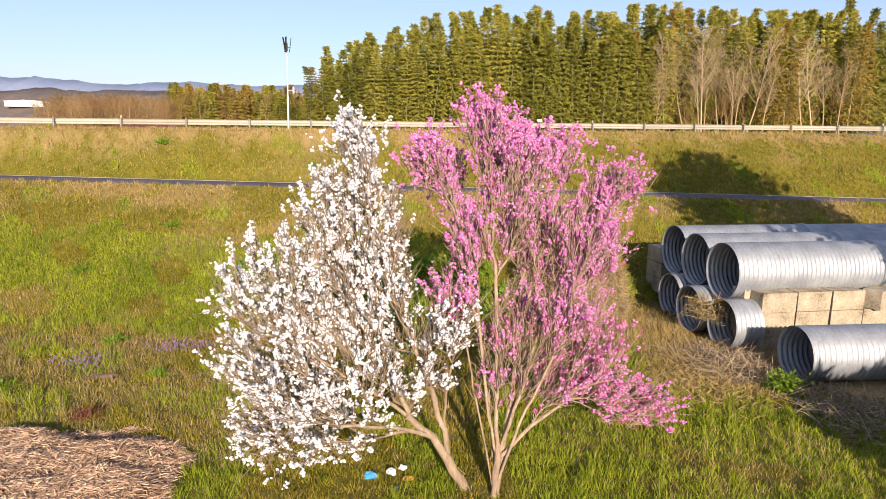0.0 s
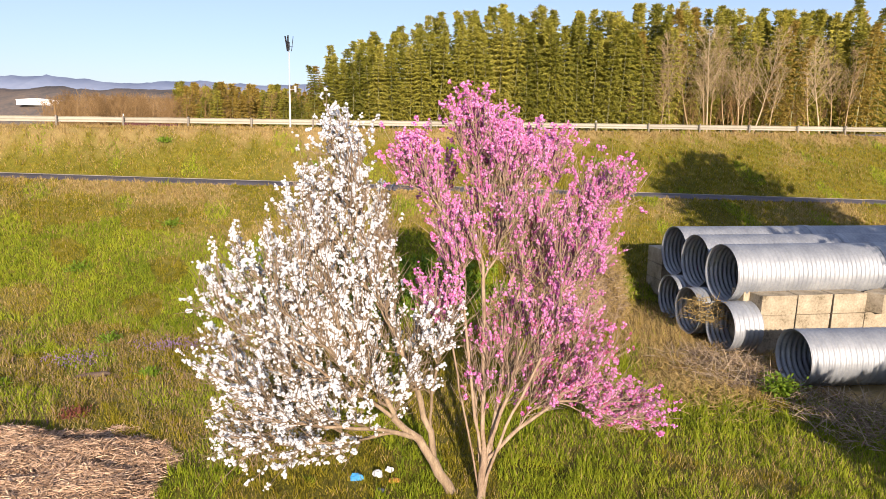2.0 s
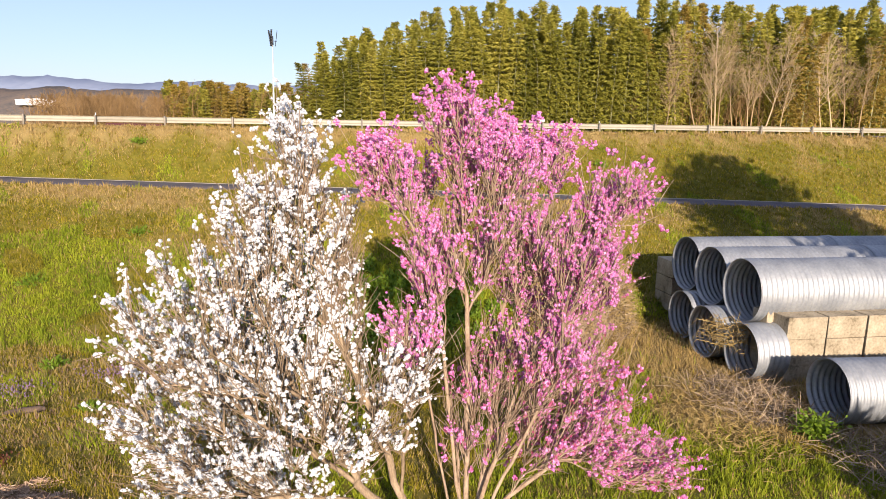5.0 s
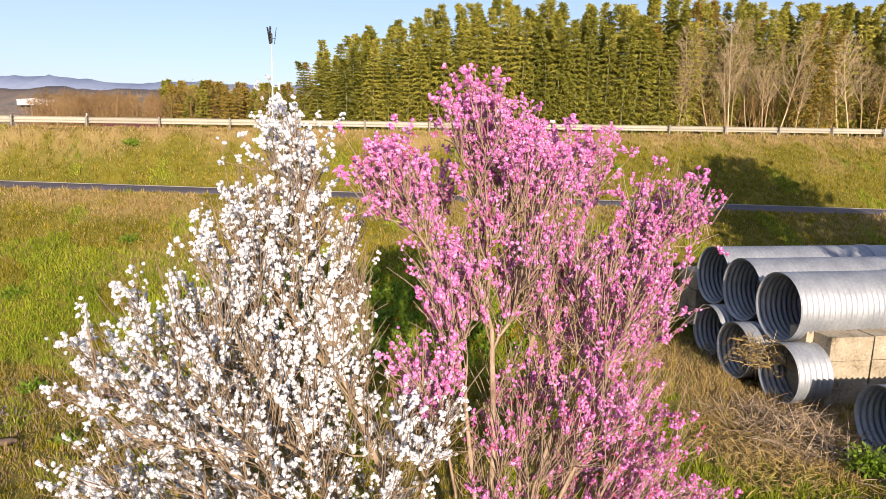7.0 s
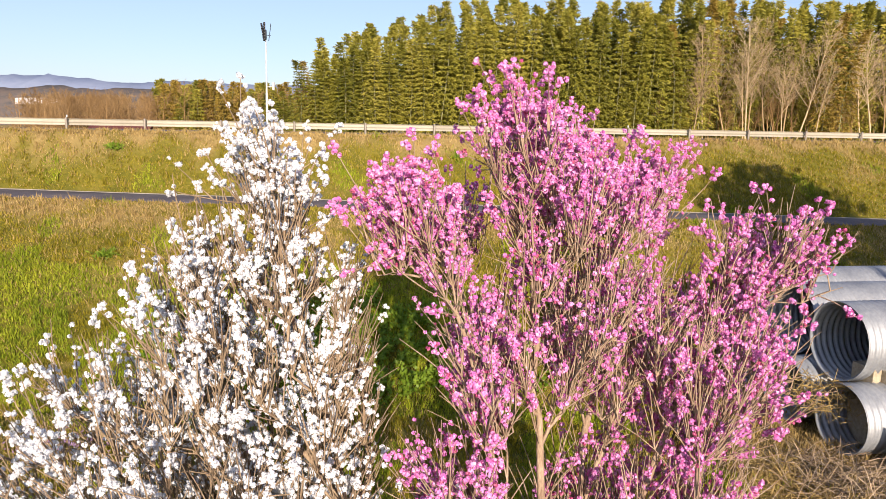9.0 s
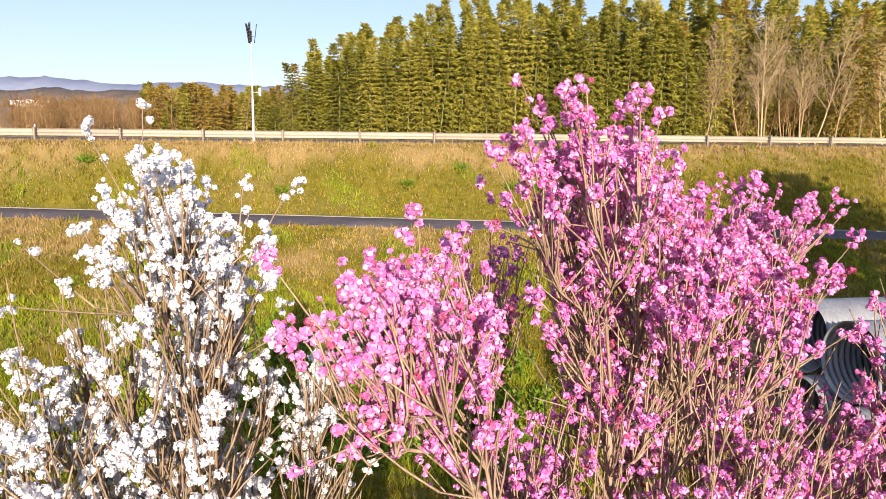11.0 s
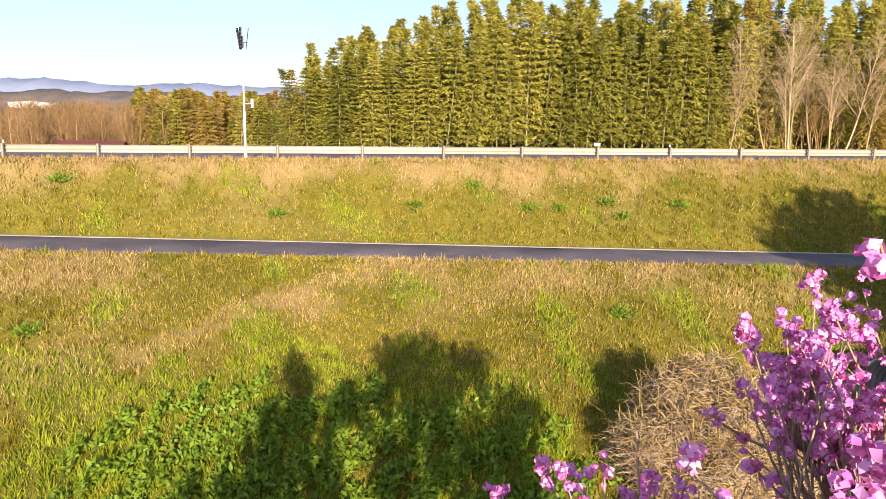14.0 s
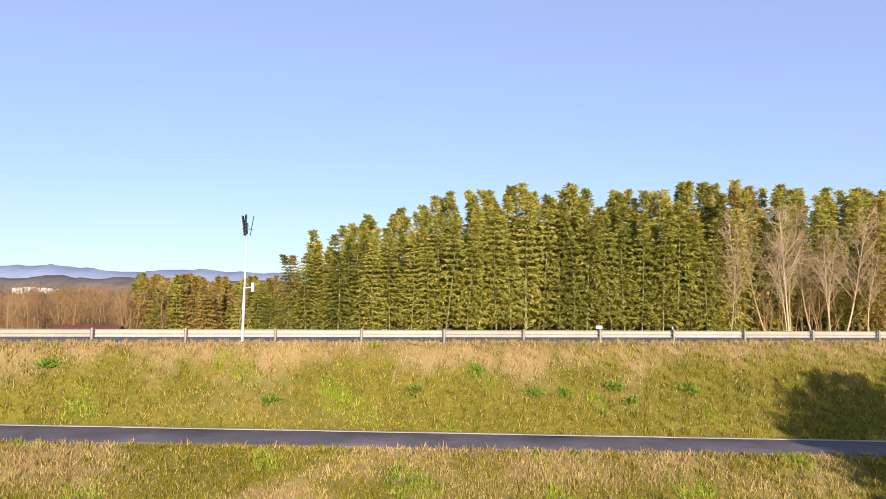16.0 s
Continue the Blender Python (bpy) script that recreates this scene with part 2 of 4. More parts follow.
def dryness(x, y):
    """How far the sward is straw: 1 dry, 0 green."""
    yl, yr = lane_y(x), rail_y(x)
    n, f = waves(x, y, 6.0, 11), waves(x, y, 1.7, 12)
    top = step(-2.7, -0.9, y - yr + 0.7 * n + 0.4 * f) * np.clip(0.8 + 0.3 * f, 0, 1)
    top = np.maximum(top, 0.55 * step(-5.0, -3.0, y - yr) * np.clip(n - 0.25, 0, 1))
    under = 0.8 * step(-6.0, -1.7, y - yl + 1.2 * n) * (y < yl) * np.clip(0.45 + 0.7 * n + 0.35 * f, 0, 1)
    yard = 0.30 * np.clip(0.35 + 0.6 * n + 0.4 * f, 0, 1) * (y < toe_y(x) + 2)
    left = 0.35 * step(-5, -11, x) * np.clip(0.1 + 0.7 * n, 0, 1) * step(24, 30, y) * (y < yl)
    pile = step(6.6, 8.0, x + 0.5 * f) * step(19.6, 21.0, y + 0.5 * n) * (1 - step(30, 33, y))
    along = np.clip(((x + 9.5) * 0.75 + (y - 34.0) * 0.66) / 8.0, 0, 1)
    off = np.hypot(x + 9.5 - 6.0 * along, y - 34.0 - 5.3 * along) + 0.25 * f
    track = 0.45 * (1 - step(0.25, 0.75, off)) + 0.55 * (1 - step(0.5, 1.6, np.hypot(x + 5.4, y - 36.8) + 0.3 * f))
    return np.clip(np.maximum.reduce((top, under, yard, left, pile, track)), 0, 1)


def spread(lo, hi, fine_lo, fine_hi, d):
    mid = list(np.arange(fine_lo, fine_hi + d / 2, d))
    a, s = [], d
    while (a[-1] if a else fine_lo) > lo:
        s *= 1.25
        a.append(max(lo, (a[-1] if a else fine_lo) - s))
    b, s = [], d
    while (b[-1] if b else fine_hi) < hi:
        s *= 1.25
        b.append(min(hi, (b[-1] if b else fine_hi) + s))
    return np.array(a[::-1] + mid + b)


def sheet():
    xs, ys = spread(-4500, 4500, -45, 45, 0.55), spread(-2500, 4600, 6, 62, 0.4)
    X, Y = np.meshgrid(xs, ys)
    Z = ground(X, Y)
    on_lane = np.abs(Y - lane_y(X)) < 1.45
    on_road = (Y > rail_y(X) - 0.2) & (Y < rail_y(X) + 10.4)
    Z = Z - 0.05 * on_lane - 0.08 * on_road
    nx, ny = len(xs), len(ys)
    i, j = np.meshgrid(np.arange(ny - 1), np.arange(nx - 1), indexing="ij")
    q = np.stack((i * nx + j, i * nx + j + 1, (i + 1) * nx + j + 1, (i + 1) * nx + j), -1).reshape(-1, 4)
    me = smooth(mesh_of("ground", np.stack((X, Y, Z), -1), None, SOIL, q))
    at = me.attributes.new("dry", "FLOAT", "POINT")
    at.data.foreach_set("value", dryness(X, Y).ravel().astype(np.float32))
    return tagged(new("ground", me), "grassy yard and embankment with green and straw-dry patches", "ground", kind="structure")


def strip(name, y_of, z_of, off0, off1, dz, x0, x1, material, label, category):
    xs = np.concatenate((np.arange(x0, -80, 20.0), np.arange(-80, 80, 1.0), np.arange(80, x1 + 1, 20.0)))
    rows = []
    for o, d in ((off0, -0.15), (off0, dz), (off0 + 0.06, dz + 0.012), (off1 - 0.06, dz + 0.012), (off1, dz), (off1, -0.15)):
        w = 0.05 * np.sin(xs * 0.9 + o) + 0.03 * np.sin(xs * 2.3 + 2 * o)
        rows.append(np.stack((xs, y_of(xs) + o + w * (o in (off0, off1)), z_of(xs) + d), -1))
    v = np.stack(rows)
    k, n = v.shape[:2]
    i, j = np.meshgrid(np.arange(k - 1), np.arange(n - 1), indexing="ij")
    q = np.stack((i * n + j, i * n + j + 1, (i + 1) * n + j + 1, (i + 1) * n + j), -1).reshape(-1, 4)
    return tagged(new(name, mesh_of(name, v, None, material, q)), label, category, kind="structure")


sheet()
strip("lane", lane_y, lane_z, -1.45, 1.45, 0.03, -400, 400, ASPHALT, "narrow worn asphalt lane along the embankment", "road")
strip("lane_edge", lane_y, lane_z, 1.45, 1.68, 0.045, -400, 400, KERB, "pale concrete edge strip of the lane", "kerb")
strip("road", rail_y, rail_z, 0.5, 10.0, 0.02, -900, 900, ASPHALT, "two-lane asphalt road on top of the embankment", "road")
strip("road_marking", rail_y, rail_z, 1.1, 1.25, 0.034, -400, 400, PAINT, "white painted edge line of the road", "road marking")

# ---- the two flowering trees ----


def grow(rng, trunks, lobes, reach=0.4):
    """A branch skeleton: trunk lines first, then every tip joins the branch from which it is reached most easily."""
    P, par, far, dirs = [], [], [], []

    def put(p, parent):
        p = np.asarray(p, float)
        P.append(p)
        par.append(parent)
        far.append(0.0 if parent < 0 else far[parent] + np.linalg.norm(p - P[parent]))
        d = p - P[parent] if parent >= 0 else UP
        dirs.append(d / (np.linalg.norm(d) + 1e-9))
        return len(P) - 1

    root = put(trunks[0][0], -1)
    for line in trunks:
        last = root
        for a, b in zip(line[:-1], line[1:]):
            a, b = np.asarray(a, float), np.asarray(b, float)
            k = max(1, int(np.linalg.norm(b - a) / 0.3))
            for i in range(1, k + 1):
                p = a + (b - a) * i / k + rng.normal(0, 0.015, 3)
                near = [q for q in range(len(P)) if np.linalg.norm(P[q] - p) < 0.06]
                last = near[0] if near else put(p, last)
    tips = []
    for c, r, n in lobes:
        for _ in range(n):
            d = rng.normal(0, 1, 3)
            d /= np.linalg.norm(d)
            tips.append(np.asarray(c) + np.asarray(r) * d * rng.uniform(0.05, 1) ** 0.45)
    tips = [t for t in tips if t[2] > 0.45]
    base = P[root]
    tips.sort(key=lambda t: np.linalg.norm(t - base))
    ends = []
    for t in tips:
        A = np.array(P)
        off = t - A
        dist = np.linalg.norm(off, axis=1)
        cos = np.sum(off * np.array(dirs), axis=1) / (dist + 1e-6)
        cost = dist * (1.25 - 0.45 * cos) + reach * np.array(far) + 2.0 * (A[:, 2] > t[2] + 0.5)
        i = int(np.argmin(cost))
        d = dist[i]
        if d < 0.1:
            continue
        ctrl = A[i] + (dirs[i] * 0.5 + UP * 0.12 + off[i] / d * 0.4) * d * 0.5
        k, last = max(2, int(d / 0.22)), i
        for s in range(1, k + 1):
            u = s / k
            p = (1 - u) ** 2 * A[i] + 2 * u * (1 - u) * ctrl + u * u * t + rng.normal(0, 0.012, 3)
            last = put(p, last)
        ends.append(last)
    return np.array(P), par, np.array(dirs), ends


def limbs(P, par, thick, power=0.46):
    """Tubes along the skeleton, split in the thick lower wood and the thin upper wood."""
    n = len(P)
    kids = [[] for _ in range(n)]
    for i, p in enumerate(par):
        if p >= 0:
            kids[p].append(i)
    leaves = np.zeros(n)
    for i in range(n - 1, -1, -1):
        leaves[i] = max(1, leaves[i])
        if par[i] >= 0:
            leaves[par[i]] += leaves[i]
    rad = thick * leaves ** power
    wood, twig = Heap(), Heap()
    heads = [(0, -1)]
    while heads:
        i, start = heads.pop()
        line = [start] if start >= 0 else []
        while True:
            line.append(i)
            if not kids[i]:
                break
            order = sorted(kids[i], key=lambda k: -leaves[k])
            heads += [(k, i) for k in order[1:]]
            i = order[0]
        if len(line) < 2:
            continue
        r = rad[line].copy()
        if start >= 0:
            r[0] = r[1]
        big = r[0] > 0.03
        (wood if big else twig).tube(P[line], r, 8 if r[0] > 0.07 else 6 if big else 4)
    return wood, twig


def blossom(rng, petals, size, radius):
    """One double flower: broad cupped petals all round a small heart."""
    h = Heap()
    for k in range(petals):
        z = 1 - 1.75 * (k + 0.5) / petals
        w = k * 2.4 + rng.uniform(-0.3, 0.3)
        d = np.array((math.sqrt(max(0, 1 - z * z)) * math.cos(w), math.sqrt(max(0, 1 - z * z)) * math.sin(w), z))
        s = np.cross(d, rng.normal(0, 1, 3))
        s /= np.linalg.norm(s)
        o = np.cross(s, d)
        c = d * radius * rng.uniform(0.55, 1.0)
        L, W = size * rng.uniform(0.8, 1.25), size * rng.uniform(0.55, 0.8)
        lift = d * size * rng.uniform(0.1, 0.45)
        h.add([c - o * L * 0.5, c + s * W + lift, c + o * L * 0.6 + lift * 0.8, c - s * W + lift], [[0, 1, 2], [0, 2, 3]])
    return np.concatenate(h.v), np.concatenate(h.t)


def turns(rng, n, tilt=0.5):
    """Random turn matrices whose z stays near a given way."""
    out = []
    for _ in range(n):
        out.append(np.array((Euler((rng.normal(0, tilt), rng.normal(0, tilt), rng.uniform(0, 6.28)))).to_matrix()))
    return out


def scatter(kinds, places, scales, rng, tilt=0.5):
    """Joins many turned copies of a few piece kinds."""
    rots = turns(rng, 40, tilt)
    h = Heap()
    for p, s in zip(places, scales):
        v, t = kinds[rng.randint(len(kinds))]
        h.add((v @ rots[rng.randint(40)].T) * s + p, t)
    return h


def flowering_tree(name, label, seed, trunks, lobes, thick, bark, petal, kinds_args, shoots, per_shoot, size, centre, bloom_label, bare=None, buds=None):
    rng = np.random.RandomState(seed)
    P, par, dirs, ends = grow(rng, trunks, lobes)
    wood, twig = limbs(P, par, thick)
    places, whips = [], Heap()
    for e in ends:
        tip = P[e]
        out = tip - np.asarray(centre)
        out /= np.linalg.norm(out) + 1e-9
        lively = 1.0 if bare is None else bare(tip)
        for k in range(shoots):
            d = out * 0.75 + UP * rng.uniform(0.0, 0.75) + dirs[e] * 0.35 + rng.normal(0, 0.38, 3)
            d /= np.linalg.norm(d)
            L = rng.uniform(0.3, 0.85)
            start = P[e] if k == 0 else P[max(0, par[e])] if k == 1 or par[par[e]] < 0 else P[par[par[e]]]
            bend = rng.normal(0, 0.08, 3) + UP * 0.05
            line = np.array([start + d * L * u + bend * u * u for u in (0, 0.35, 0.7, 1.0)])
            whips.tube(line, [0.009, 0.0075, 0.006, 0.004], 4)
            m = rng.poisson(per_shoot * lively)
            top = start[2] > 6.8
            for g in range(max(m, 1) if top else m):
                u0 = 1.0 if top and g == 0 else 1 - 0.8 * rng.uniform(0, 1) ** 1.4
                for _ in range(rng.randint(4, 10)):
                    u = min(1.02, u0 + rng.normal(0, 0.09))
                    places.append(start + d * L * u + bend * u * u + rng.normal(0, 0.026, 3))
    places = np.array(places)
    root = thing(name, Matrix.Translation(trunks[0][0]), label, "tree")
    inv = -np.array(trunks[0][0])
    for h in (wood, twig, whips):
        h.v = [v + inv for v in h.v]
    child("trunk", smooth(wood.mesh(name + "_trunk", bark)), root, "stout forked trunk and limbs with rough bark")
    child("branchwork", smooth(twig.mesh(name + "_branches", bark)), root, "dense thin bare branches")["kind"] = "stuff"
    child("twig_growth", whips.mesh(name + "_twigs", bark), root, "upright whippy twigs")["kind"] = "stuff"
    places = places + inv
    kinds = [blossom(rng, *kinds_args) for _ in range(9)]
    scales = rng.uniform(0.65, 1.25, len(places)) * size
    near = np.argsort(-places[:, 2])[:900:3][:300]
    rest = np.setdiff1d(np.arange(len(places)), near)
    if buds is not None:
        pick = rng.uniform(0, 1, len(rest)) < buds(places[rest] - inv)
        child("bud_mass", scatter(kinds, places[rest[pick]], scales[rest[pick]] * 0.8, rng).mesh(name + "_buds", BUD_P), root, "deep pink half-open buds")["kind"] = "stuff"
        rest = rest[~pick]
    child("blossom_mass", scatter(kinds, places[rest], scales[rest], rng).mesh(name + "_blossoms", petal), root, bloom_label)["kind"] = "stuff"
    shared = [mesh_of(name + "_cluster", v, t, petal) for v, t in kinds]
    for i in near:
        ob = new("blossom", shared[rng.randint(9)])
        ob.parent = root
        ob.location, ob.scale = places[i], [scales[i]] * 3
        ob.rotation_euler = (rng.normal(0, 0.4), rng.normal(0, 0.4), rng.uniform(0, 6.28))
    return root


W0 = (0.98, 14.78, -0.05)
flowering_tree(
    "white_flowering_tree", "tall flowering tree crowded with white blossoms, leaning forked trunk, on grass", 3,
    [[W0, (0.55, 14.8, 0.75), (0.2, 14.8, 1.25), (-0.35, 14.8, 1.75), (-1.2, 14.7, 2.4), (-2.2, 14.5, 3.1)],
     [W0, (0.55, 14.8, 0.75), (0.45, 14.9, 1.4), (0.1, 15.0, 2.4), (-0.6, 15.2, 4.0), (-1.3, 15.6, 6.0)],
     [W0, (0.55, 14.8, 0.75), (0.2, 14.8, 1.25), (-0.5, 14.5, 1.6), (-1.7, 14.1, 1.8)],
     [W0, (0.55, 14.8, 0.75), (0.45, 14.9, 1.4), (0.5, 14.7, 2.6), (0.7, 14.6, 3.4)]],
    [((-2.0, 14.9, 2.9), (2.45, 2.1, 1.35), 300), ((-2.6, 14.6, 1.5), (1.35, 1.6, 0.8), 110), ((-2.45, 14.9, 4.4), (2.1, 1.9, 1.15), 225),
     ((-1.85, 15.3, 5.5), (1.35, 1.4, 1.0), 122), ((-1.75, 15.7, 6.4), (0.95, 1.1, 0.85), 72), ((-1.65, 15.9, 7.3), (0.6, 0.7, 0.7), 32),
     ((0.4, 14.3, 3.85), (0.75, 0.7, 0.45), 38), ((-0.75, 16.0, 4.7), (0.45, 1.0, 1.2), 55), ((-0.95, 16.9, 6.0), (0.3, 0.5, 0.5), 14)],
    0.0068, BARK_W, PETAL_W, (15, 0.033, 0.034), 5, 0.74, 0.72, (-1.4, 14.9, 1.6), "thick clusters of white double blossoms",
    bare=lambda p: 0.45 if p[2] < 6.0 and p[0] > -0.9 and p[1] > 15.3 else 1.0)

P0 = (1.6, 14.55, -0.05)
flowering_tree(
    "pink_flowering_tree", "tall flowering tree with magenta-pink blossoms and many upright stems, on grass", 8,
    [[P0, (1.62, 14.58, 0.85), (1.6, 14.9, 2.2), (1.55, 15.4, 4.4), (1.35, 16.0, 7.4)],
     [P0, (1.62, 14.58, 0.85), (2.0, 14.9, 1.9), (2.5, 15.4, 3.4), (3.2, 16.0, 5.0), (4.1, 16.6, 6.2)],
     [P0, (1.62, 14.58, 0.85), (1.38, 14.9, 2.1), (1.1, 15.0, 4.2), (0.5, 15.1, 6.6)],
     [P0, (1.62, 14.58, 0.85), (2.4, 15.0, 1.5), (3.3, 15.5, 1.9), (4.4, 16.0, 1.9)],
     [P0, (1.72, 14.66, 0.6), (1.95, 15.2, 2.0), (2.2, 16.3, 4.2), (2.7, 17.4, 6.6)],
     [P0, (1.5, 14.62, 0.5), (1.2, 14.75, 1.8), (0.9, 14.8, 3.4)],
     [P0, (1.7, 14.5, 0.6), (2.1, 14.7, 1.7), (2.8, 15.0, 3.0)],
     [P0, (1.55, 14.7, 0.6), (1.45, 15.2, 2.0), (1.0, 16.4, 4.4), (0.6, 17.2, 6.2)]],
    [((1.25, 16.1, 7.75), (0.48, 0.6, 0.6), 40), ((1.9, 16.4, 6.9), (1.0, 1.0, 0.6), 85), ((0.1, 15.1, 6.95), (0.45, 0.6, 0.4), 36),
     ((3.0, 17.8, 7.1), (0.75, 0.8, 0.5), 46), ((4.3, 16.4, 6.55), (0.75, 0.7, 0.38), 55), ((1.8, 16.1, 5.8), (1.3, 1.3, 0.8), 115),
     ((3.35, 16.2, 5.35), (1.25, 1.4, 1.15), 195), ((3.1, 16.0, 3.4), (1.6, 1.6, 1.1), 190), ((0.95, 15.3, 5.4), (0.5, 0.8, 0.8), 60),
     ((3.5, 16.0, 2.2), (1.45, 1.3, 0.65), 105), ((4.95, 16.3, 1.35), (0.95, 0.9, 0.45), 60), ((1.8, 15.2, 2.6), (0.7, 0.7, 0.9), 55),
     ((0.6, 14.8, 4.3), (0.5, 0.6, 0.35), 32), ((0.5, 17.4, 6.6), (0.5, 0.6, 0.45), 32), ((1.9, 17.9, 7.5), (0.7, 0.6, 0.4), 40)],
    0.0058, BARK_P, PETAL_P, (14, 0.034, 0.032), 5, 0.80, 0.72, (1.9, 15.4, 1.2), "loose clusters of magenta-pink blossoms",
    bare=lambda p: (0.2 if p[2] < 3.3 and abs(p[0] - 1.7) < 1.0 else 1.0) * (0.5 if p[2] > 4.2 and p[2] < 6.6 and abs(p[0] - 1.9) < 0.8 else 1.0)
    * (0.6 + 0.75 * (0.5 + 0.5 * math.sin(p[0] * 2.3 + 1) * math.sin(p[2] * 1.9))), buds=lambda p: np.where(p[:, 2] < 4.0, 0.35, 0.08))

# ---- corrugated pipes and concrete blocks ----
AXIS = math.degrees(math.atan2(0.20, 0.98))


def corrugated_pipe(length, radius, pitch=0.19, wave=0.036):
    """A corrugated pipe along x from its near end, with an inner skin."""
    h = Heap()
    n = int(length / pitch * 4)
    xs = np.linspace(0, length, n + 1)
    r = radius - wave + wave * np.cos(xs / pitch * 2 * np.pi)
    ang = np.linspace(0, 2 * np.pi, 57)[:-1]
    k = len(ang)
    rings = []
    for rr in (r, r - 0.012):
        rings.append(np.stack((np.repeat(xs[:, None], k, 1), rr[:, None] * np.cos(ang), rr[:, None] * np.sin(ang)), -1))
    i, j = np.meshgrid(np.arange(n), np.arange(k), indexing="ij")
    j2 = (j + 1) % k
    out = np.stack((i * k + j, i * k + j2, (i + 1) * k + j2, (i + 1) * k + j), -1).reshape(-1, 4)
    m = (n + 1) * k
    inn = out[:, ::-1] + m
    e = np.arange(k)
    e2 = (e + 1) % k
    lip = np.stack((e, e2, e2 + m, e + m), -1)[:, ::-1]
    lip2 = lip[:, ::-1] + n * k
    h.add(np.concatenate([q.reshape(-1, 3) for q in rings]), None, np.concatenate((out, inn, lip, lip2)))
    return smooth(h.mesh("pipe_wall", STEEL))


def band(radius, x, width=0.3):
    """The coupling band round a joint, with its bolted lug."""
    h = Heap()
    ang = np.linspace(0, 2 * np.pi, 57)[:-1]
    prof = ((0, -0.01), (0, 0.02), (width * 0.25, 0.028), (width * 0.5, 0.012), (width * 0.75, 0.028), (width, 0.02), (width, -0.01))
    v = np.array([[(x + a, (radius + b) * np.cos(t), (radius + b) * np.sin(t)) for t in ang] for a, b in prof])
    k, n = v.shape[1], v.shape[0]
    i, j = np.meshgrid(np.arange(n - 1), np.arange(k), indexing="ij")
    h.add(v.reshape(-1, 3), None, np.stack((i * k + j, i * k + (j + 1) % k, (i + 1) * k + (j + 1) % k, (i + 1) * k + j), -1).reshape(-1, 4))
    return h.mesh("pipe_band", STEEL)


PIPE_LONG = corrugated_pipe(13.0, 1.09)
PIPE_LOW = corrugated_pipe(12.0, 0.94)
PIPE_SHORT = corrugated_pipe(9.0, 0.93)
BAND = band(1.09, 6.3)


def pipe(x, y, z, me, turn, label, banded=True):
    p = thing("corrugated_pipe", pose(x, y, z, 0, 0, AXIS + turn), label, "pipe", "stack of corrugated pipes")
    child("pipe_wall", me, p)
    if banded:
        child("coupling_band", BAND, p, "bolted steel coupling band")


ROW = "galvanised corrugated steel culvert pipe stacked on other pipes"
pipe(10.8, 25.4, 0.92, corrugated_pipe(1.2, 0.94), 0, "short cut length of corrugated steel pipe beside concrete blocks", False)
for x, y in ((10.3, 27.55), (10.25, 29.8), (12.8, 32.6)):
    pipe(x, y, 0.92, PIPE_LOW, 0, "galvanised corrugated steel culvert pipe lying on dry grass", False)
for x, y in ((11.08, 26.45), (10.85, 28.7), (10.7, 31.0)):
    pipe(x, y, 2.73, PIPE_LONG, 0, ROW)
pipe(11.9, 22.1, 0.9, PIPE_SHORT, -3.5, "single galvanised corrugated steel pipe lying beside concrete blocks", False)


def concrete_block(rng, sx, sy, sz):
    bm = box(sx, sy, sz, 0.018, 0, 0.012, rng)
    return bm


rngb = random.Random(5)
c, s = math.cos(radians(AXIS)), math.sin(radians(AXIS))
BLOCKS = [concrete_block(rngb, 1.40, 0.73, 0.725) for _ in range(4)]
BLOCK_MESH = []
for bm in BLOCKS:
    me = bpy.data.meshes.new("concrete_block")
    bm.to_mesh(me)
    bm.free()
    me.materials.append(CONC)
    BLOCK_MESH.append(me)


def block(u, v, z, turn=0.0, label="weathered precast concrete block in a stacked wall"):
    x, y = 12.05 + u * c - v * s, 24.98 + u * s + v * c
    ob = new("concrete_block", rngb.choice(BLOCK_MESH))
    ob.matrix_world = pose(x, y, z, 0, 0, AXIS + turn + rngb.uniform(-1.2, 1.2))
    tagged(ob, label, "block", "stacked concrete blocks")


for layer in range(3):
    for k in range(6):
        if not (layer == 2 and k in (3, 4)):
            block(0.73 + 1.46 * k + rngb.uniform(-0.02, 0.02), 0.37, layer * 0.737)
    for k in range(6 if layer < 2 else 1):
        block(0.5 + 1.46 * k + rngb.uniform(-0.02, 0.02), 1.13, layer * 0.737)
block(5.3, 0.30, 1.474 + 0.0, 24, "weathered concrete block set askew on top of the stack")
block(6.9, 0.32, 1.474, 18, "weathered concrete block set askew on top of the stack")
for z in (0.0, 0.737, 1.474):
    ob = new("concrete_block", BLOCK_MESH[0])
    ob.matrix_world = pose(10.9, 33.2, z + 0.3, 0, 0, AXIS + 90)
    tagged(ob, "weathered concrete block stacked behind the pipes", "block", "blocks behind the pipes")

# ---- guard rail on the embankment ----


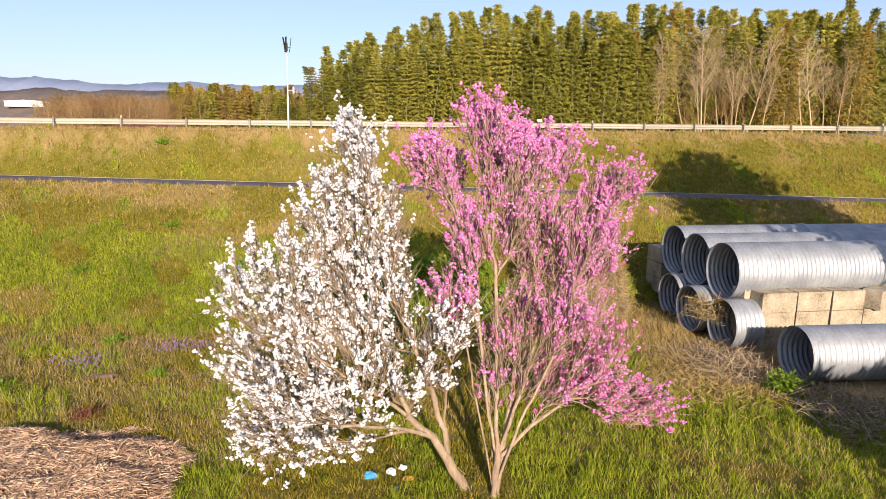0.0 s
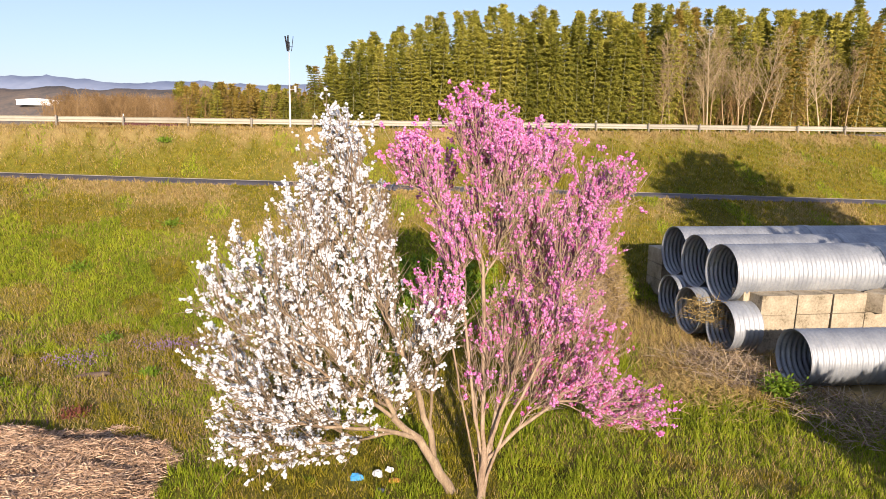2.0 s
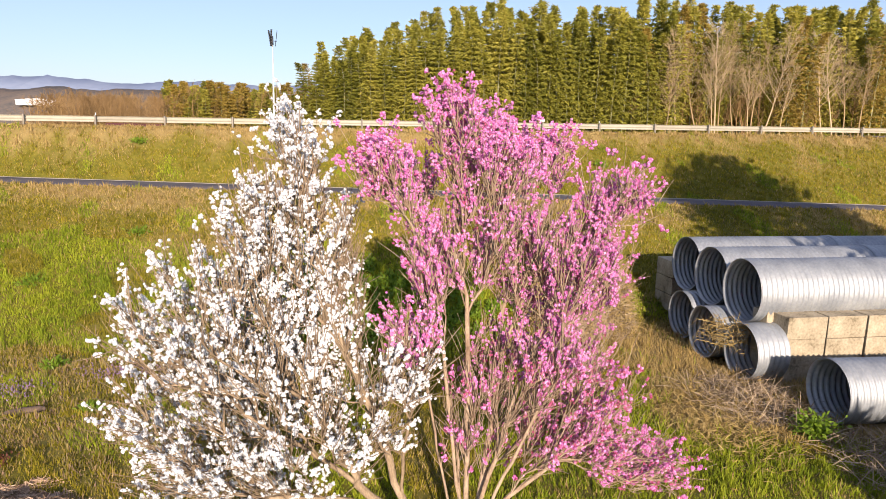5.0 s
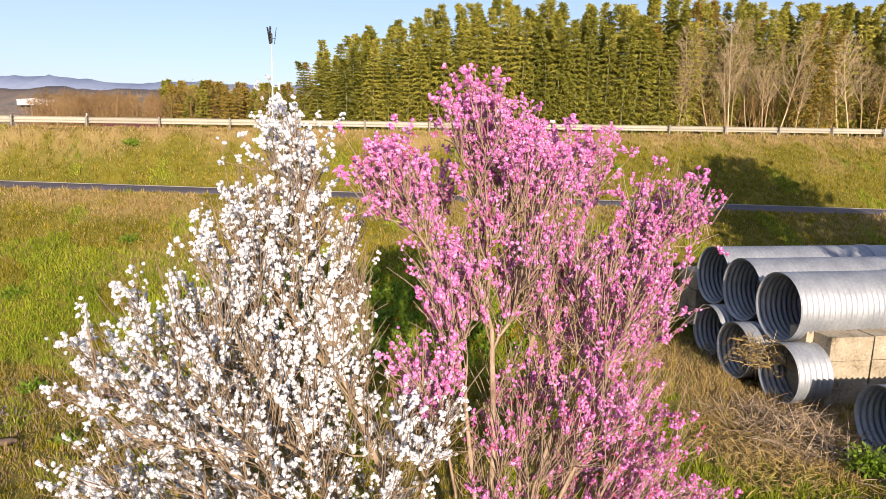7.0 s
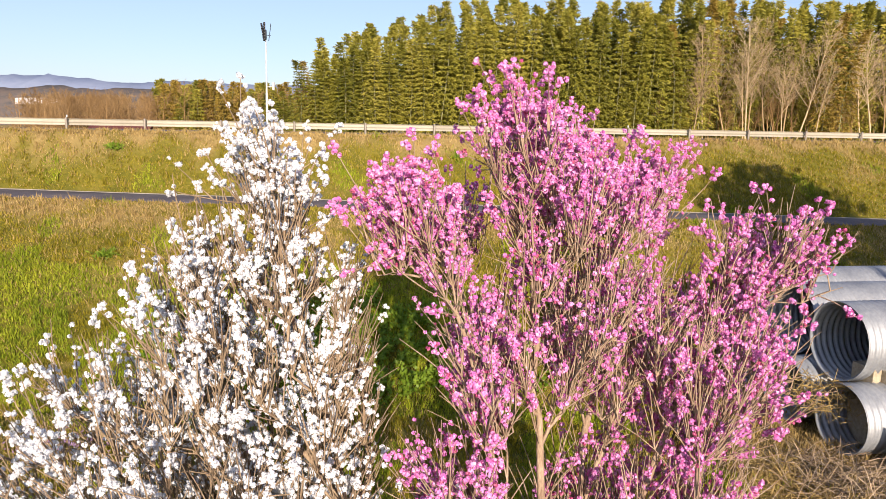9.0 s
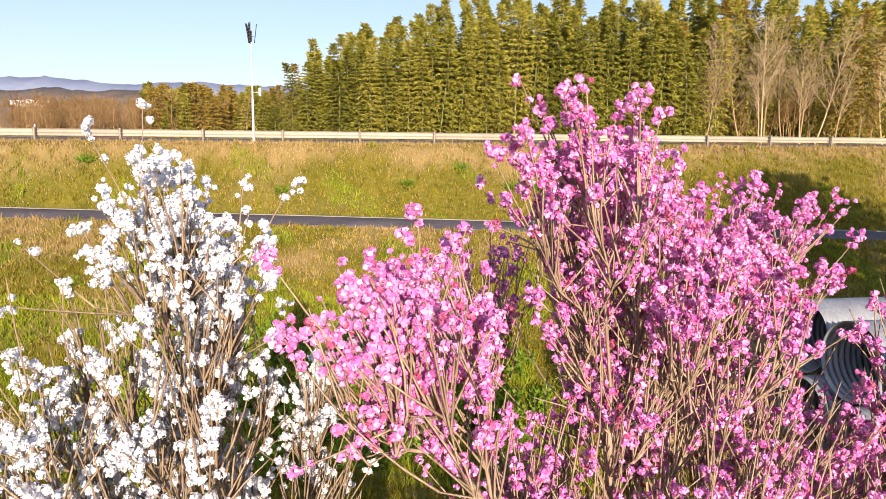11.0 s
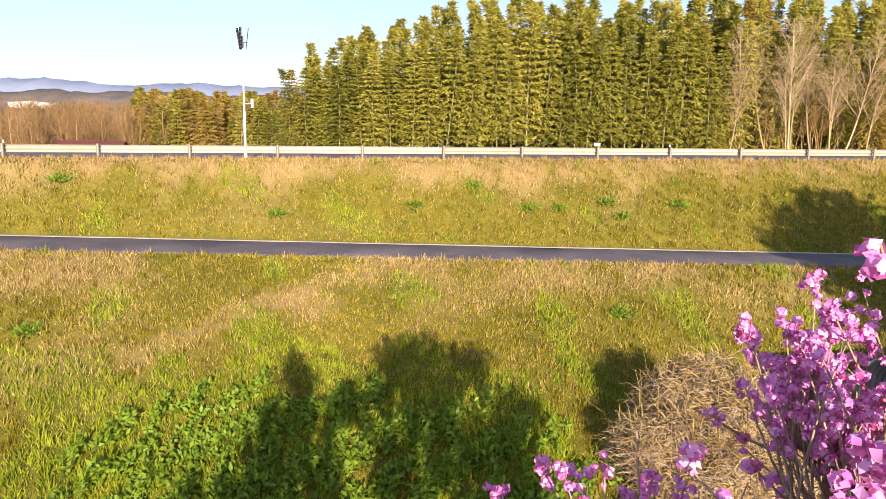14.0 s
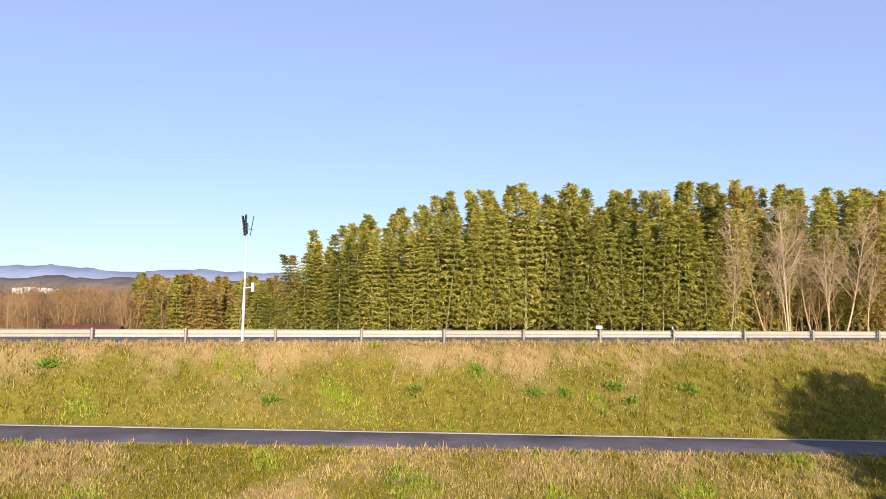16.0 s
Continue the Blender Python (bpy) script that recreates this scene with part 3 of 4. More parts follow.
def w_beam(length=4.0):
    """A pressed W-section rail panel along x, 0.35 m high and open at the back."""
    prof = [(-y, z) for y, z in [(0.0, -0.175), (-0.012, -0.165), (-0.075, -0.125), (-0.075, -0.06), (-0.01, -0.02), (-0.01, 0.02), (-0.075, 0.06), (-0.075, 0.125), (-0.012, 0.165), (0.0, 0.175)]]
    back = [(y + 0.006, z) for y, z in prof[::-1]]
    ring = np.array(prof + back)
    h = Heap()
    v = np.array([[(x, y, z) for y, z in ring] for x in (0, length)])
    k = len(ring)
    e = np.arange(k)
    h.add(v.reshape(-1, 3), None, np.stack((e, e + k, (e + 1) % k + k, (e + 1) % k), -1))
    return h.mesh("rail_panel", RAIL)


def rail_post():
    h = Heap()
    h.tube([(0, -0.15, -0.62), (0, -0.15, 0.2), (0, -0.15, 0.235), (0, -0.15, 0.245)], [0.065, 0.065, 0.05, 0.001], 12)
    return smooth(h.mesh("rail_post", POST))


guard = thing("guard_rail", pose(0, 49.05, 7.6), "cream-painted steel guard rail along the road edge", "guard rail")
PANEL, RPOST = w_beam(), rail_post()
yaw = math.atan2(RAIL_DIR[1], RAIL_DIR[0])
for i in range(-22, 24):
    px, py = -12.68 + 4 * (i - 2) * RAIL_DIR[0], 46.765 + 4 * (i - 2) * RAIL_DIR[1]
    z = 8.075 + 0.0095 * px
    for name, me, lift in (("rail_panel", PANEL, 0.0), ("rail_post", RPOST, 0.0)):
        ob = child(name, me, guard)
        ob.matrix_local = Matrix.Translation((px, py - 49.05, z - 7.6 + lift)) @ Matrix.Rotation(yaw, 4, "Z") @ Matrix.Rotation(-0.0093 if me is PANEL else 0, 4, "Y")
        if name == "rail_post":
            post = ob
    if i in (0, 8, 14):
        bm = box(0.07, 0.05, 0.13, 0.008, 0.24)
        part("reflector", bm, WHITE, post, "small white delineator")
    if i == 7:
        part("sign_plate", box(0.34, 0.03, 0.16, 0.008, 0.26), WHITE, post, "small white plate on the post")

# ---- pole with a small wind turbine ----
pole = thing("turbine_pole", pose(-10.2, 47.15, 7.35), "slender white steel pole with a small vertical wind turbine", "pole")
h = Heap()
h.tube([(0, 0, 0.0), (0, 0, 2.4), (0, 0, 2.42), (0, 0, 5.25)], [0.065, 0.06, 0.045, 0.035], 14)
child("mast", smooth(h.mesh("mast", WHITE)), pole)
part("base_plate", box(0.4, 0.4, 0.03, 0.006, 0.0), POST, pole)
h = Heap()
h.tube([(0, 0, 5.25), (0, 0, 5.3), (0, 0, 5.75), (0, 0, 5.8)], [0.04, 0.06, 0.06, 0.02], 12)
child("generator_hub", smooth(h.mesh("generator_hub", DARKP)), pole, "dark generator hub")
for k in range(3):
    a = radians(20 + 120 * k)
    h = Heap()
    pts = [((0.16 + 0.14 * u) * math.cos(a + 0.25 * u), (0.16 + 0.14 * u) * math.sin(a + 0.25 * u), 5.2 + 0.95 * u) for u in np.linspace(0, 1, 7)]
    for q in range(6):
        p0, p1 = np.array(pts[q]), np.array(pts[q + 1])
        t0 = np.array((-math.sin(a), math.cos(a), 0)) * 0.055
        n0 = np.array((math.cos(a), math.sin(a), 0)) * 0.015
        h.add([p0 - t0 - n0, p0 + t0 - n0, p0 + t0 + n0, p0 - t0 + n0, p1 - t0 - n0, p1 + t0 - n0, p1 + t0 + n0, p1 - t0 + n0],
              None, [[0, 1, 5, 4], [1, 2, 6, 5], [2, 3, 7, 6], [3, 0, 4, 7], [0, 3, 2, 1], [4, 5, 6, 7]])
    blade = child("blade", h.mesh("blade", BLACK), pole, "curved black turbine blade")
    h = Heap()
    h.tube([(0, 0, 5.5), (0.26 * math.cos(a + 0.08), 0.26 * math.sin(a + 0.08), 5.5)], [0.015, 0.015], 6)
    child("strut", h.mesh("strut", BLACK), blade)
h = Heap()
h.tube([(0, 0, 2.75), (0.38, -0.02, 2.75)], [0.022, 0.022], 8)
arm = child("arm", h.mesh("arm", WHITE), pole)
part("control_box", box(0.12, 0.14, 0.42, 0.01, 2.56), WHITE, arm, "small white box on an arm").location = (0.4, -0.02, 0)

# ---- bamboo grove beyond the road ----


def leaf_blades(rng, places, ways, length, width):
    """Many narrow leaves, one folded blade each, at places and along ways."""
    n = len(places)
    L = length * rng.uniform(0.7, 1.3, n)[:, None]
    W = width * rng.uniform(0.7, 1.3, n)[:, None]
    side = np.cross(ways, rng.normal(0, 1, (n, 3)))
    side /= np.linalg.norm(side, axis=1)[:, None] + 1e-9
    v = np.stack((places, places + ways * L * 0.45 + side * W, places + ways * L, places + ways * L * 0.45 - side * W), 1).reshape(-1, 3)
    b = np.arange(n)[:, None] * 4
    t = np.concatenate((b + np.array([[0, 1, 2]]), b + np.array([[0, 2, 3]])))
    return v, t


def bamboo_kind(seed, height, low):
    """One bamboo: a culm with a nodding tip, and tiers of arching leafy side branches that shorten towards the tip."""
    rng = np.random.RandomState(seed)
    culm, twig = Heap(), Heap()
    lean = rng.normal(0, 0.03, 2)
    arch = rng.normal(0, 0.05, 2)
    u = np.linspace(0, 1, 16)
    line = np.stack((height * (lean[0] * u + arch[0] * u ** 4), height * (lean[1] * u + arch[1] * u ** 4), height * (u - 0.015 * u ** 6)), -1)
    culm.tube(line, 0.05 * (1 - u) ** 0.7 + 0.006, 6)
    places, ways = [], []
    z = low
    while z < 0.995:
        p = np.array([np.interp(z, u, line[:, k]) for k in range(3)])
        top = (z - low) / (1 - low)
        reach = (0.03 + 1.65 * (1 - top) ** 1.1) * (0.6 + 0.4 * min(1, top * 4)) * rng.uniform(0.8, 1.15)
        first = rng.uniform(0, 6.28)
        arms = 6 if top < 0.75 else 4
        for k in range(arms):
            a = first + 6.28 * k / arms + rng.normal(0, 0.25)
            o = np.array((math.cos(a), math.sin(a), 0))
            rise, sag = rng.uniform(0.35, 0.6) + 1.3 * top ** 4, rng.uniform(0.7, 0.95) * (1 - 0.6 * top ** 3)
            q = [p + o * reach * s + UP * (rise * s - sag * s * s) * reach for s in (0, 0.4, 0.75, 1)]
            twig.tube(q, [0.01, 0.008, 0.006, 0.003], 3)
            m = 22 if top < 0.75 else 12
            s = rng.uniform(0.12, 1.05, m)
            base = p + o * reach * s[:, None] + UP * ((rise * s - sag * s * s) * reach)[:, None] + rng.normal(0, 1, (m, 3)) * np.array((0.09, 0.09, 0.03))
            w = o * 0.8 + np.array((0, 0, -0.42 + 0.8 * top ** 4)) + rng.normal(0, 0.30, (m, 3))
            places.append(base)
            ways.append(w / np.linalg.norm(w, axis=1)[:, None])
        z += rng.uniform(0.40, 0.52) * (1.0 if top < 0.6 else 0.75 if top < 0.85 else 0.4) / height
    v, t = leaf_blades(rng, np.concatenate(places), np.concatenate(ways), 0.30, 0.045)
    return smooth(culm.mesh("bamboo_culm", CULM)), twig.mesh("bamboo_side_branches", CULM), v, t


BAMBOOS = []
for k in range(7):
    culm, twig, v, t = bamboo_kind(20 + k, 9.6, 0.03 + 0.05 * (k % 4))
    BAMBOOS.append((culm, twig, mesh_of("bamboo_foliage", v, t, BAMBOO), mesh_of("bamboo_foliage_yellow", v, t, GOLD)))


def bamboo(rng, x, y, height, gold=False):
    culm, twig, leaf, yellow = BAMBOOS[rng.randint(7)]
    k = height / 9.6
    m = pose(x, y, float(ground(x, y, False)) - 0.05, rng.normal(0, 1.2), rng.normal(0, 1.2), rng.uniform(0, 360)) @ Matrix.Diagonal((0.55 + 0.5 * k, 0.55 + 0.5 * k, k, 1))
    b = thing("bamboo", m, "yellowed leafy bamboo in the grove" if gold else "tall leafy green bamboo with drooping plumes", "bamboo", "bamboo grove")
    child("culm", culm, b)
    child("side_growth", twig, b)["kind"] = "stuff"
    child("foliage", yellow if gold else leaf, b)["kind"] = "stuff"


def skyline(x):
    """Height of the grove's tops above the sea of the yard."""
    return float(np.interp(x, (-14, -11, -9, -6.5, -3, 0, 5.5, 11, 18, 24, 30, 60), (13.2, 14.1, 14.8, 15.5, 16.8, 17.4, 18.3, 17.9, 18.5, 18.0, 18.2, 18)))


rngf = np.random.RandomState(77)
for row in range(6):
    y0 = 62.6 + 1.7 * row
    x = -11.5 + row * 0.25
    while x < (20.5 if row < 2 else 47):
        yy = y0 + 0.18 * x + rngf.uniform(-0.7, 0.7)
        zg = float(ground(x, yy, False))
        far = (yy - 15.2) / (64 - 15.2)
        top = 9.2 + (skyline(x / far) - 9.2) * far
        hgt = (top - zg) * rngf.uniform(0.86, 1.05) * (0.9 if row < 2 else 1.0)
        bamboo(rngf, x, yy, max(3.5, hgt), rngf.uniform() < (0.02 if x < 18 else 0.10))
        x += rngf.uniform(0.85, 1.45) * (1.0 if row < 3 else 1.25)
for x in np.arange(21, 52, 1.2):
    yy = 68.5 + 0.18 * x + rngf.uniform(-1, 2)
    bamboo(rngf, x, yy, rngf.uniform(9.0, 12.0), rngf.uniform() < 0.25)

# ---- bare trees and thickets ----


def bare_kind(seed, height, spread_out, count, material, trunk_r):
    """A leafless tree: a leaning trunk, rising limbs and a haze of fine twigs."""
    rng = np.random.RandomState(seed)
    h = Heap()
    tip = np.array((rng.normal(0, 0.10) * height, rng.normal(0, 0.08) * height, height))
    u = np.linspace(0, 1, 10)[:, None]
    line = u * tip + np.sin(u * 5 + seed) * np.array((0.12, 0.1, 0))
    h.tube(line, trunk_r * (1 - u[:, 0]) ** 0.8 + 0.01, 6)
    for _ in range(count):
        s = rng.uniform(0.28, 0.97)
        p = np.array([np.interp(s, u[:, 0], line[:, k]) for k in range(3)])
        a = rng.uniform(0, 6.28)
        L = spread_out * height * (1.1 - s) * rng.uniform(0.6, 1.2) + 0.3
        d = np.array((math.cos(a), math.sin(a), rng.uniform(0.9, 1.9)))
        d /= np.linalg.norm(d)
        q = [p + d * L * w + UP * 0.15 * L * w * w for w in (0, 0.4, 0.75, 1)]
        h.tube(q, [0.03 * (1.2 - s), 0.022 * (1.2 - s), 0.012, 0.006], 4)
        for _ in range(7):
            w = rng.uniform(0.25, 1.0)
            b = p + d * L * w + UP * 0.15 * L * w * w
            e = d + rng.normal(0, 0.55, 3)
            e /= np.linalg.norm(e)
            l2 = L * rng.uniform(0.2, 0.5)
            m = b + e * l2
            h.tube([b, b + e * l2 * 0.5, m + UP * 0.05], [0.009, 0.007, 0.004], 3)
            for _ in range(3):
                f = e + rng.normal(0, 0.6, 3)
                f /= np.linalg.norm(f)
                g = b + e * l2 * rng.uniform(0.3, 1)
                h.tube([g, g + f * l2 * 0.45], [0.006, 0.004], 3)
    return h.mesh("bare_branches", material)


BARES = [bare_kind(50 + k, 9.0, 0.36, 34, PALE, 0.062) for k in range(5)]
SHRUBS = [bare_kind(70 + k, 6.0, 0.42, 15, BROWN, 0.06) for k in range(4)]


def placed(name, me, x, y, height, full, label, category, group, rng):
    ob = new(name, me)
    k = height / full
    ob.matrix_world = pose(x, y, float(ground(x, y, False)) - 0.05, rng.normal(0, 2), rng.normal(0, 2), rng.uniform(0, 360)) @ Matrix.Scale(k, 4)
    return tagged(ob, label, category, group)


for x, yy, hh in ((24.3, 66.0, 9.6), (26.2, 66.4, 8.6), (29.0, 67.2, 9.5), (20.5, 66.4, 8.3), (23.2, 67.2, 9.2), (25.2, 67.8, 9.4), (28.2, 68.0, 8.6),
                  (34.4, 67.0, 8.8), (35.6, 68.0, 9.2), (36.8, 68.0, 8.4), (21.3, 67.5, 8.8), (23.7, 65.2, 6.5), (26.9, 65.3, 7.2), (38.5, 68.6, 8.2), (19.6, 65.2, 6.0), (30.1, 66.3, 6.4)):
    placed("bare_tree", BARES[rngf.randint(5)], x, yy, hh, 9.0, "leafless pale-barked tree at the grove's edge", "tree", "bare trees", rngf)
for x, yy, hh, gold in ((31.3, 67.6, 10.4, True), (32.4, 67.0, 9.0, True), (40.0, 69.6, 10.6, True), (41.4, 70.2, 10.0, True), (32.6, 71.5, 12.0, False), (36.2, 72.0, 12.2, False),
                        (40.3, 72.6, 13.4, False), (27.5, 70.5, 11.2, False), (30.0, 70.6, 11.4, False)):
    bamboo(rngf, x, yy, hh, gold)
for k in range(60):
    x = rngf.uniform(17, 40)
    placed("bare_shrub", SHRUBS[rngf.randint(4)], x, 64.0 + 0.18 * x + rngf.uniform(-0.8, 1.5), rngf.uniform(2.0, 4.5), 6.0, "leafless brown shrub under the grove", "shrub", "bare shrubs", rngf)
for k in range(230):
    far = rngf.uniform(0, 1) ** 1.3
    yy = 75.5 + 70 * far
    x = (rngf.uniform(-0.64, -0.44) if k < 150 else rngf.uniform(-0.46, -0.2)) * (yy - 10)
    rise = 0.018 if x < -0.42 * (yy - 10) else 0.032
    hh = 9.2 + rise * (yy - 15) * rngf.uniform(0.4, 1.05) - float(ground(x, yy, False))
    placed("thicket_tree", SHRUBS[rngf.randint(4)], x, yy, max(2.5, hh), 6.0, "leafless reddish-brown tree in a distant thicket", "tree", "distant thicket", rngf)
for k in range(130):
    yy = rngf.uniform(76, 98)
    x = rngf.uniform(-0.475, -0.215) * (yy - 15)
    bamboo(rngf, x, yy, 9.2 + 0.046 * (yy - 15) * rngf.uniform(0.35, 1.05) - float(ground(x, yy, False)), rngf.uniform() < 0.55)

# ---- far distance ----


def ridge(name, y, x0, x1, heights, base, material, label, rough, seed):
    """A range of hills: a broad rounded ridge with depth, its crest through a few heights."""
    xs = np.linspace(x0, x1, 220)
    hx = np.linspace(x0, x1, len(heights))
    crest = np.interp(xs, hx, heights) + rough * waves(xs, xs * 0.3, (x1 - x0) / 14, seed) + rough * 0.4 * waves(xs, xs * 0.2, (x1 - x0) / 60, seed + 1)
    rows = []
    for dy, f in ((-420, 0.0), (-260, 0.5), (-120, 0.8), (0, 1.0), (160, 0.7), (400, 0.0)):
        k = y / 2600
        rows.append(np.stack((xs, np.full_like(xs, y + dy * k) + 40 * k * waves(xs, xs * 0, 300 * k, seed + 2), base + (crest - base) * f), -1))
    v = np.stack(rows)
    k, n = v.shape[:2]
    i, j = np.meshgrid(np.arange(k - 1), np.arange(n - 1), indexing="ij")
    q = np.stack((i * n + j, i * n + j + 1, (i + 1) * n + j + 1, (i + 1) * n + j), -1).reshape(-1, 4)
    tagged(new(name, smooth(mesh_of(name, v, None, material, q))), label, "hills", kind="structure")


ridge("backdrop_far_hills", 2600, -3200, 2200, (104, 119, 129, 146, 137, 141, 135, 129, 119, 129, 109, 119), -20, HILL_FAR, "wooded hills on the horizon with blue haze painted into their colour", 7, 31)
ridge("backdrop_mid_hills", 900, -1000, 700, (36, 40, 42, 45, 40, 33, 30, 28, 28, 25), -10, HILL_MID, "dark wooded low hills in the middle distance", 2.5, 41)

ware = thing("warehouse", pose(-491, 818, 19.5), "long white warehouse far off beyond the thicket", "building")
part("wall", box(46, 16, 6.0, 0.05), WARE, ware)
bm = bmesh.new()
pr = [(-23.5, 5.9), (-23.5, 6.4), (0, 8.0), (23.5, 6.4), (23.5, 5.9)]
f = bm.faces.new([bm.verts.new((x, -8.5, z)) for x, z in pr])
g = bmesh.ops.extrude_face_region(bm, geom=[f])
bmesh.ops.translate(bm, verts=[e for e in g["geom"] if isinstance(e, bmesh.types.BMVert)], vec=(0, 17, 0))
part("roof", bm, WARE, ware, "shallow white metal roof")

hx, hy = -30.6, 72.0
house = thing("house", pose(hx, hy, float(ground(hx, hy, False)), 0, 0, 8), "low house with a dark red roof beyond the road", "house")
hz = 7.45 - float(ground(hx, hy, False))
part("wall", box(4.6, 4.0, hz - 0.9), WARE, house)
bm = bmesh.new()
pr = [(-2.4, hz - 0.95), (0, hz), (2.4, hz - 0.95), (2.4, hz - 1.08), (0, hz - 0.13), (-2.4, hz - 1.08)]
f = bm.faces.new([bm.verts.new((-2.7, y, z)) for y, z in pr])
g = bmesh.ops.extrude_face_region(bm, geom=[f])
bmesh.ops.translate(bm, verts=[e for e in g["geom"] if isinstance(e, bmesh.types.BMVert)], vec=(5.4, 0, 0))
part("roof", bm, ROOF, house, "dark red pitched roof")

# ---- trees outside the view whose shade falls on the yard and the bank ----


def evergreen(x, y, height, radius, seed, low=0.25):
    rng = np.random.RandomState(seed)
    t = thing("evergreen_tree", pose(x, y, 0), "dense dark evergreen broadleaf tree beside the yard", "tree")
    h = Heap()
    h.tube([(0, 0, -0.1), (0.1, 0, height * 0.4), (0, 0.1, height * 0.85)], [0.3, 0.2, 0.06], 10)
    n = 9000
    d = rng.normal(0, 1, (n, 3))
    d /= np.linalg.norm(d, axis=1)[:, None]
    lump = 1 + 0.18 * waves(d[:, 0] * 4, d[:, 1] * 4 + d[:, 2] * 3, 2.5, seed)
    p = d * (rng.uniform(0.2, 1, n) ** 0.4 * lump)[:, None] * np.array((radius, radius, height * (1 - low) / 2)) + np.array((0, 0, height * (1 + low) / 2))
    for k in range(14):
        h.tube([(0, 0, height * rng.uniform(0.25, 0.7)), p[k * 50]], [0.08, 0.02], 5)
    child("trunk", h.mesh("evergreen_trunk", BARK_W), t)
    v, tr = leaf_blades(rng, p, d + rng.normal(0, 0.6, (n, 3)), 0.42, 0.16)
    child("crown", mesh_of("evergreen_crown", v, tr, EVERGREEN), t)


evergreen(24.3, 12.0, 18.0, 4.8, 5, 0.3)
evergreen(16.2, 7.5, 4.4, 3.6, 6, 0.05)
evergreen(22.0, 8.0, 6.2, 4.0, 7, 0.05)

# ---- dry vine mound and dead stalks ----


def stalks(rng, places, length, flat, droop=0.25):
    """Bent thin dead stems, as narrow three-sided blades."""
    n = len(places)
    d = np.stack((rng.normal(0, 1, n), rng.normal(0, 1, n), np.abs(rng.normal(0, 1, n)) * flat), -1)
    d /= np.linalg.norm(d, axis=1)[:, None]
    L = length * rng.uniform(0.5, 1.4, n)[:, None]
    s = np.cross(d, rng.normal(0, 1, (n, 3)))
    s = s / (np.linalg.norm(s, axis=1)[:, None] + 1e-9) * 0.011
    mid, end = places + d * L * 0.55, places + d * L - UP * L * droop
    v = np.stack((places - s, places + s, mid + s * 0.8, mid - s * 0.8, end), 1).reshape(-1, 3)
    b = np.arange(n)[:, None] * 5
    return v, np.concatenate((b + np.array([[0, 1, 2]]), b + np.array([[0, 2, 3]]), b + np.array([[3, 2, 4]])))


rngs = np.random.RandomState(9)
mx, my = 6.1, 30.6
mz = float(ground(mx, my, False)) - 0.3
bush = thing("dry_vine_mound", pose(mx, my, mz), "rounded mound of dead tan vines and straw", "bush")
n = 15000
d = rngs.normal(0, 1, (n, 3))
d[:, 2] = np.abs(d[:, 2])
d /= np.linalg.norm(d, axis=1)[:, None]
lump = 1 + 0.12 * waves(d[:, 0] * 3, d[:, 1] * 3 + d[:, 2] * 2, 1.6, 3)
p = d * (lump * rngs.uniform(0.86, 1.02, n))[:, None] * np.array((2.4, 2.1, 3.6))
v, t = stalks(rngs, p, 0.38, 0.4)
child("vine_tangle", mesh_of("vine_tangle", v, t, DEAD), bush)["kind"] = "stuff"
k = rngs.choice(n, 9000)
v, t = stalks(rngs, p[k], 0.55, 1.4)
child("straw", mesh_of("vine_straw", v, t, STRAW), bush)["kind"] = "stuff"
u, w = np.meshgrid(np.linspace(0, 2 * np.pi, 33)[:-1], np.linspace(0, np.pi / 2, 10))
core = np.stack((np.cos(u) * np.cos(w), np.sin(u) * np.cos(w), np.sin(w)), -1)
core = core * (1 + 0.12 * waves(core[..., 0] * 3, core[..., 1] * 3 + core[..., 2] * 2, 1.6, 3))[..., None] * np.array((2.15, 1.85, 3.15))
i, j = np.meshgrid(np.arange(9), np.arange(32), indexing="ij")
q = np.stack((i * 32 + j, i * 32 + (j + 1) % 32, (i + 1) * 32 + (j + 1) % 32, (i + 1) * 32 + j), -1).reshape(-1, 4)
child("inner_growth", smooth(mesh_of("inner_growth", core, None, DEAD, q)), bush)
reeds = rngs.uniform(-1, 1, (90, 2)) * np.array((2.2, 1.5))
h = Heap()
for a, b in reeds:
    z0 = 3.2 * math.sqrt(max(0.05, 1 - (a / 2.7) ** 2 - (b / 2.2) ** 2))
    e = rngs.normal(0, 0.12, 2)
    L = rngs.uniform(0.4, 1.1)
    h.tube([(a, b, z0 - 0.3), (a + e[0], b + e[1], z0 + L * 0.6), (a + 2.5 * e[0], b + 2.5 * e[1], z0 + L)], [0.008, 0.007, 0.004], 3)
child("dry_reeds", h.mesh("dry_reeds", STRAW), bush)["kind"] = "stuff"


def stuff(name, v, t, material, label, category):
    return tagged(new(name, mesh_of(name, v, t, material)), label, category, kind="stuff")


def on_ground(x, y):
    return np.stack((x, y, ground(x, y)), -1)


n = 9000
x, y = rngs.uniform(7.5, 14.5, n), rngs.uniform(16.5, 27, n)
keep = (((x - 10.2) / 1.7) ** 2 + ((y - 23.2) / 2.2) ** 2 < rngs.uniform(0.2, 1.3, n)) | (((x - 12.2) / 1.6) ** 2 + ((y - 19.2) / 1.9) ** 2 < rngs.uniform(0.2, 1.3, n))
v, t = stalks(rngs, on_ground(x[keep], y[keep]) + UP * 0.05 * rngs.uniform(0, 4, keep.sum())[:, None], 0.8, 0.45, 0.12)
stuff("dead_stalks", v, t, DEAD, "flattened dead brown stalks beside the pipes", "dry vegetation")
x, y = rngs.normal(8.9, 0.75, 5200), rngs.normal(22.2, 1.3, 5200)
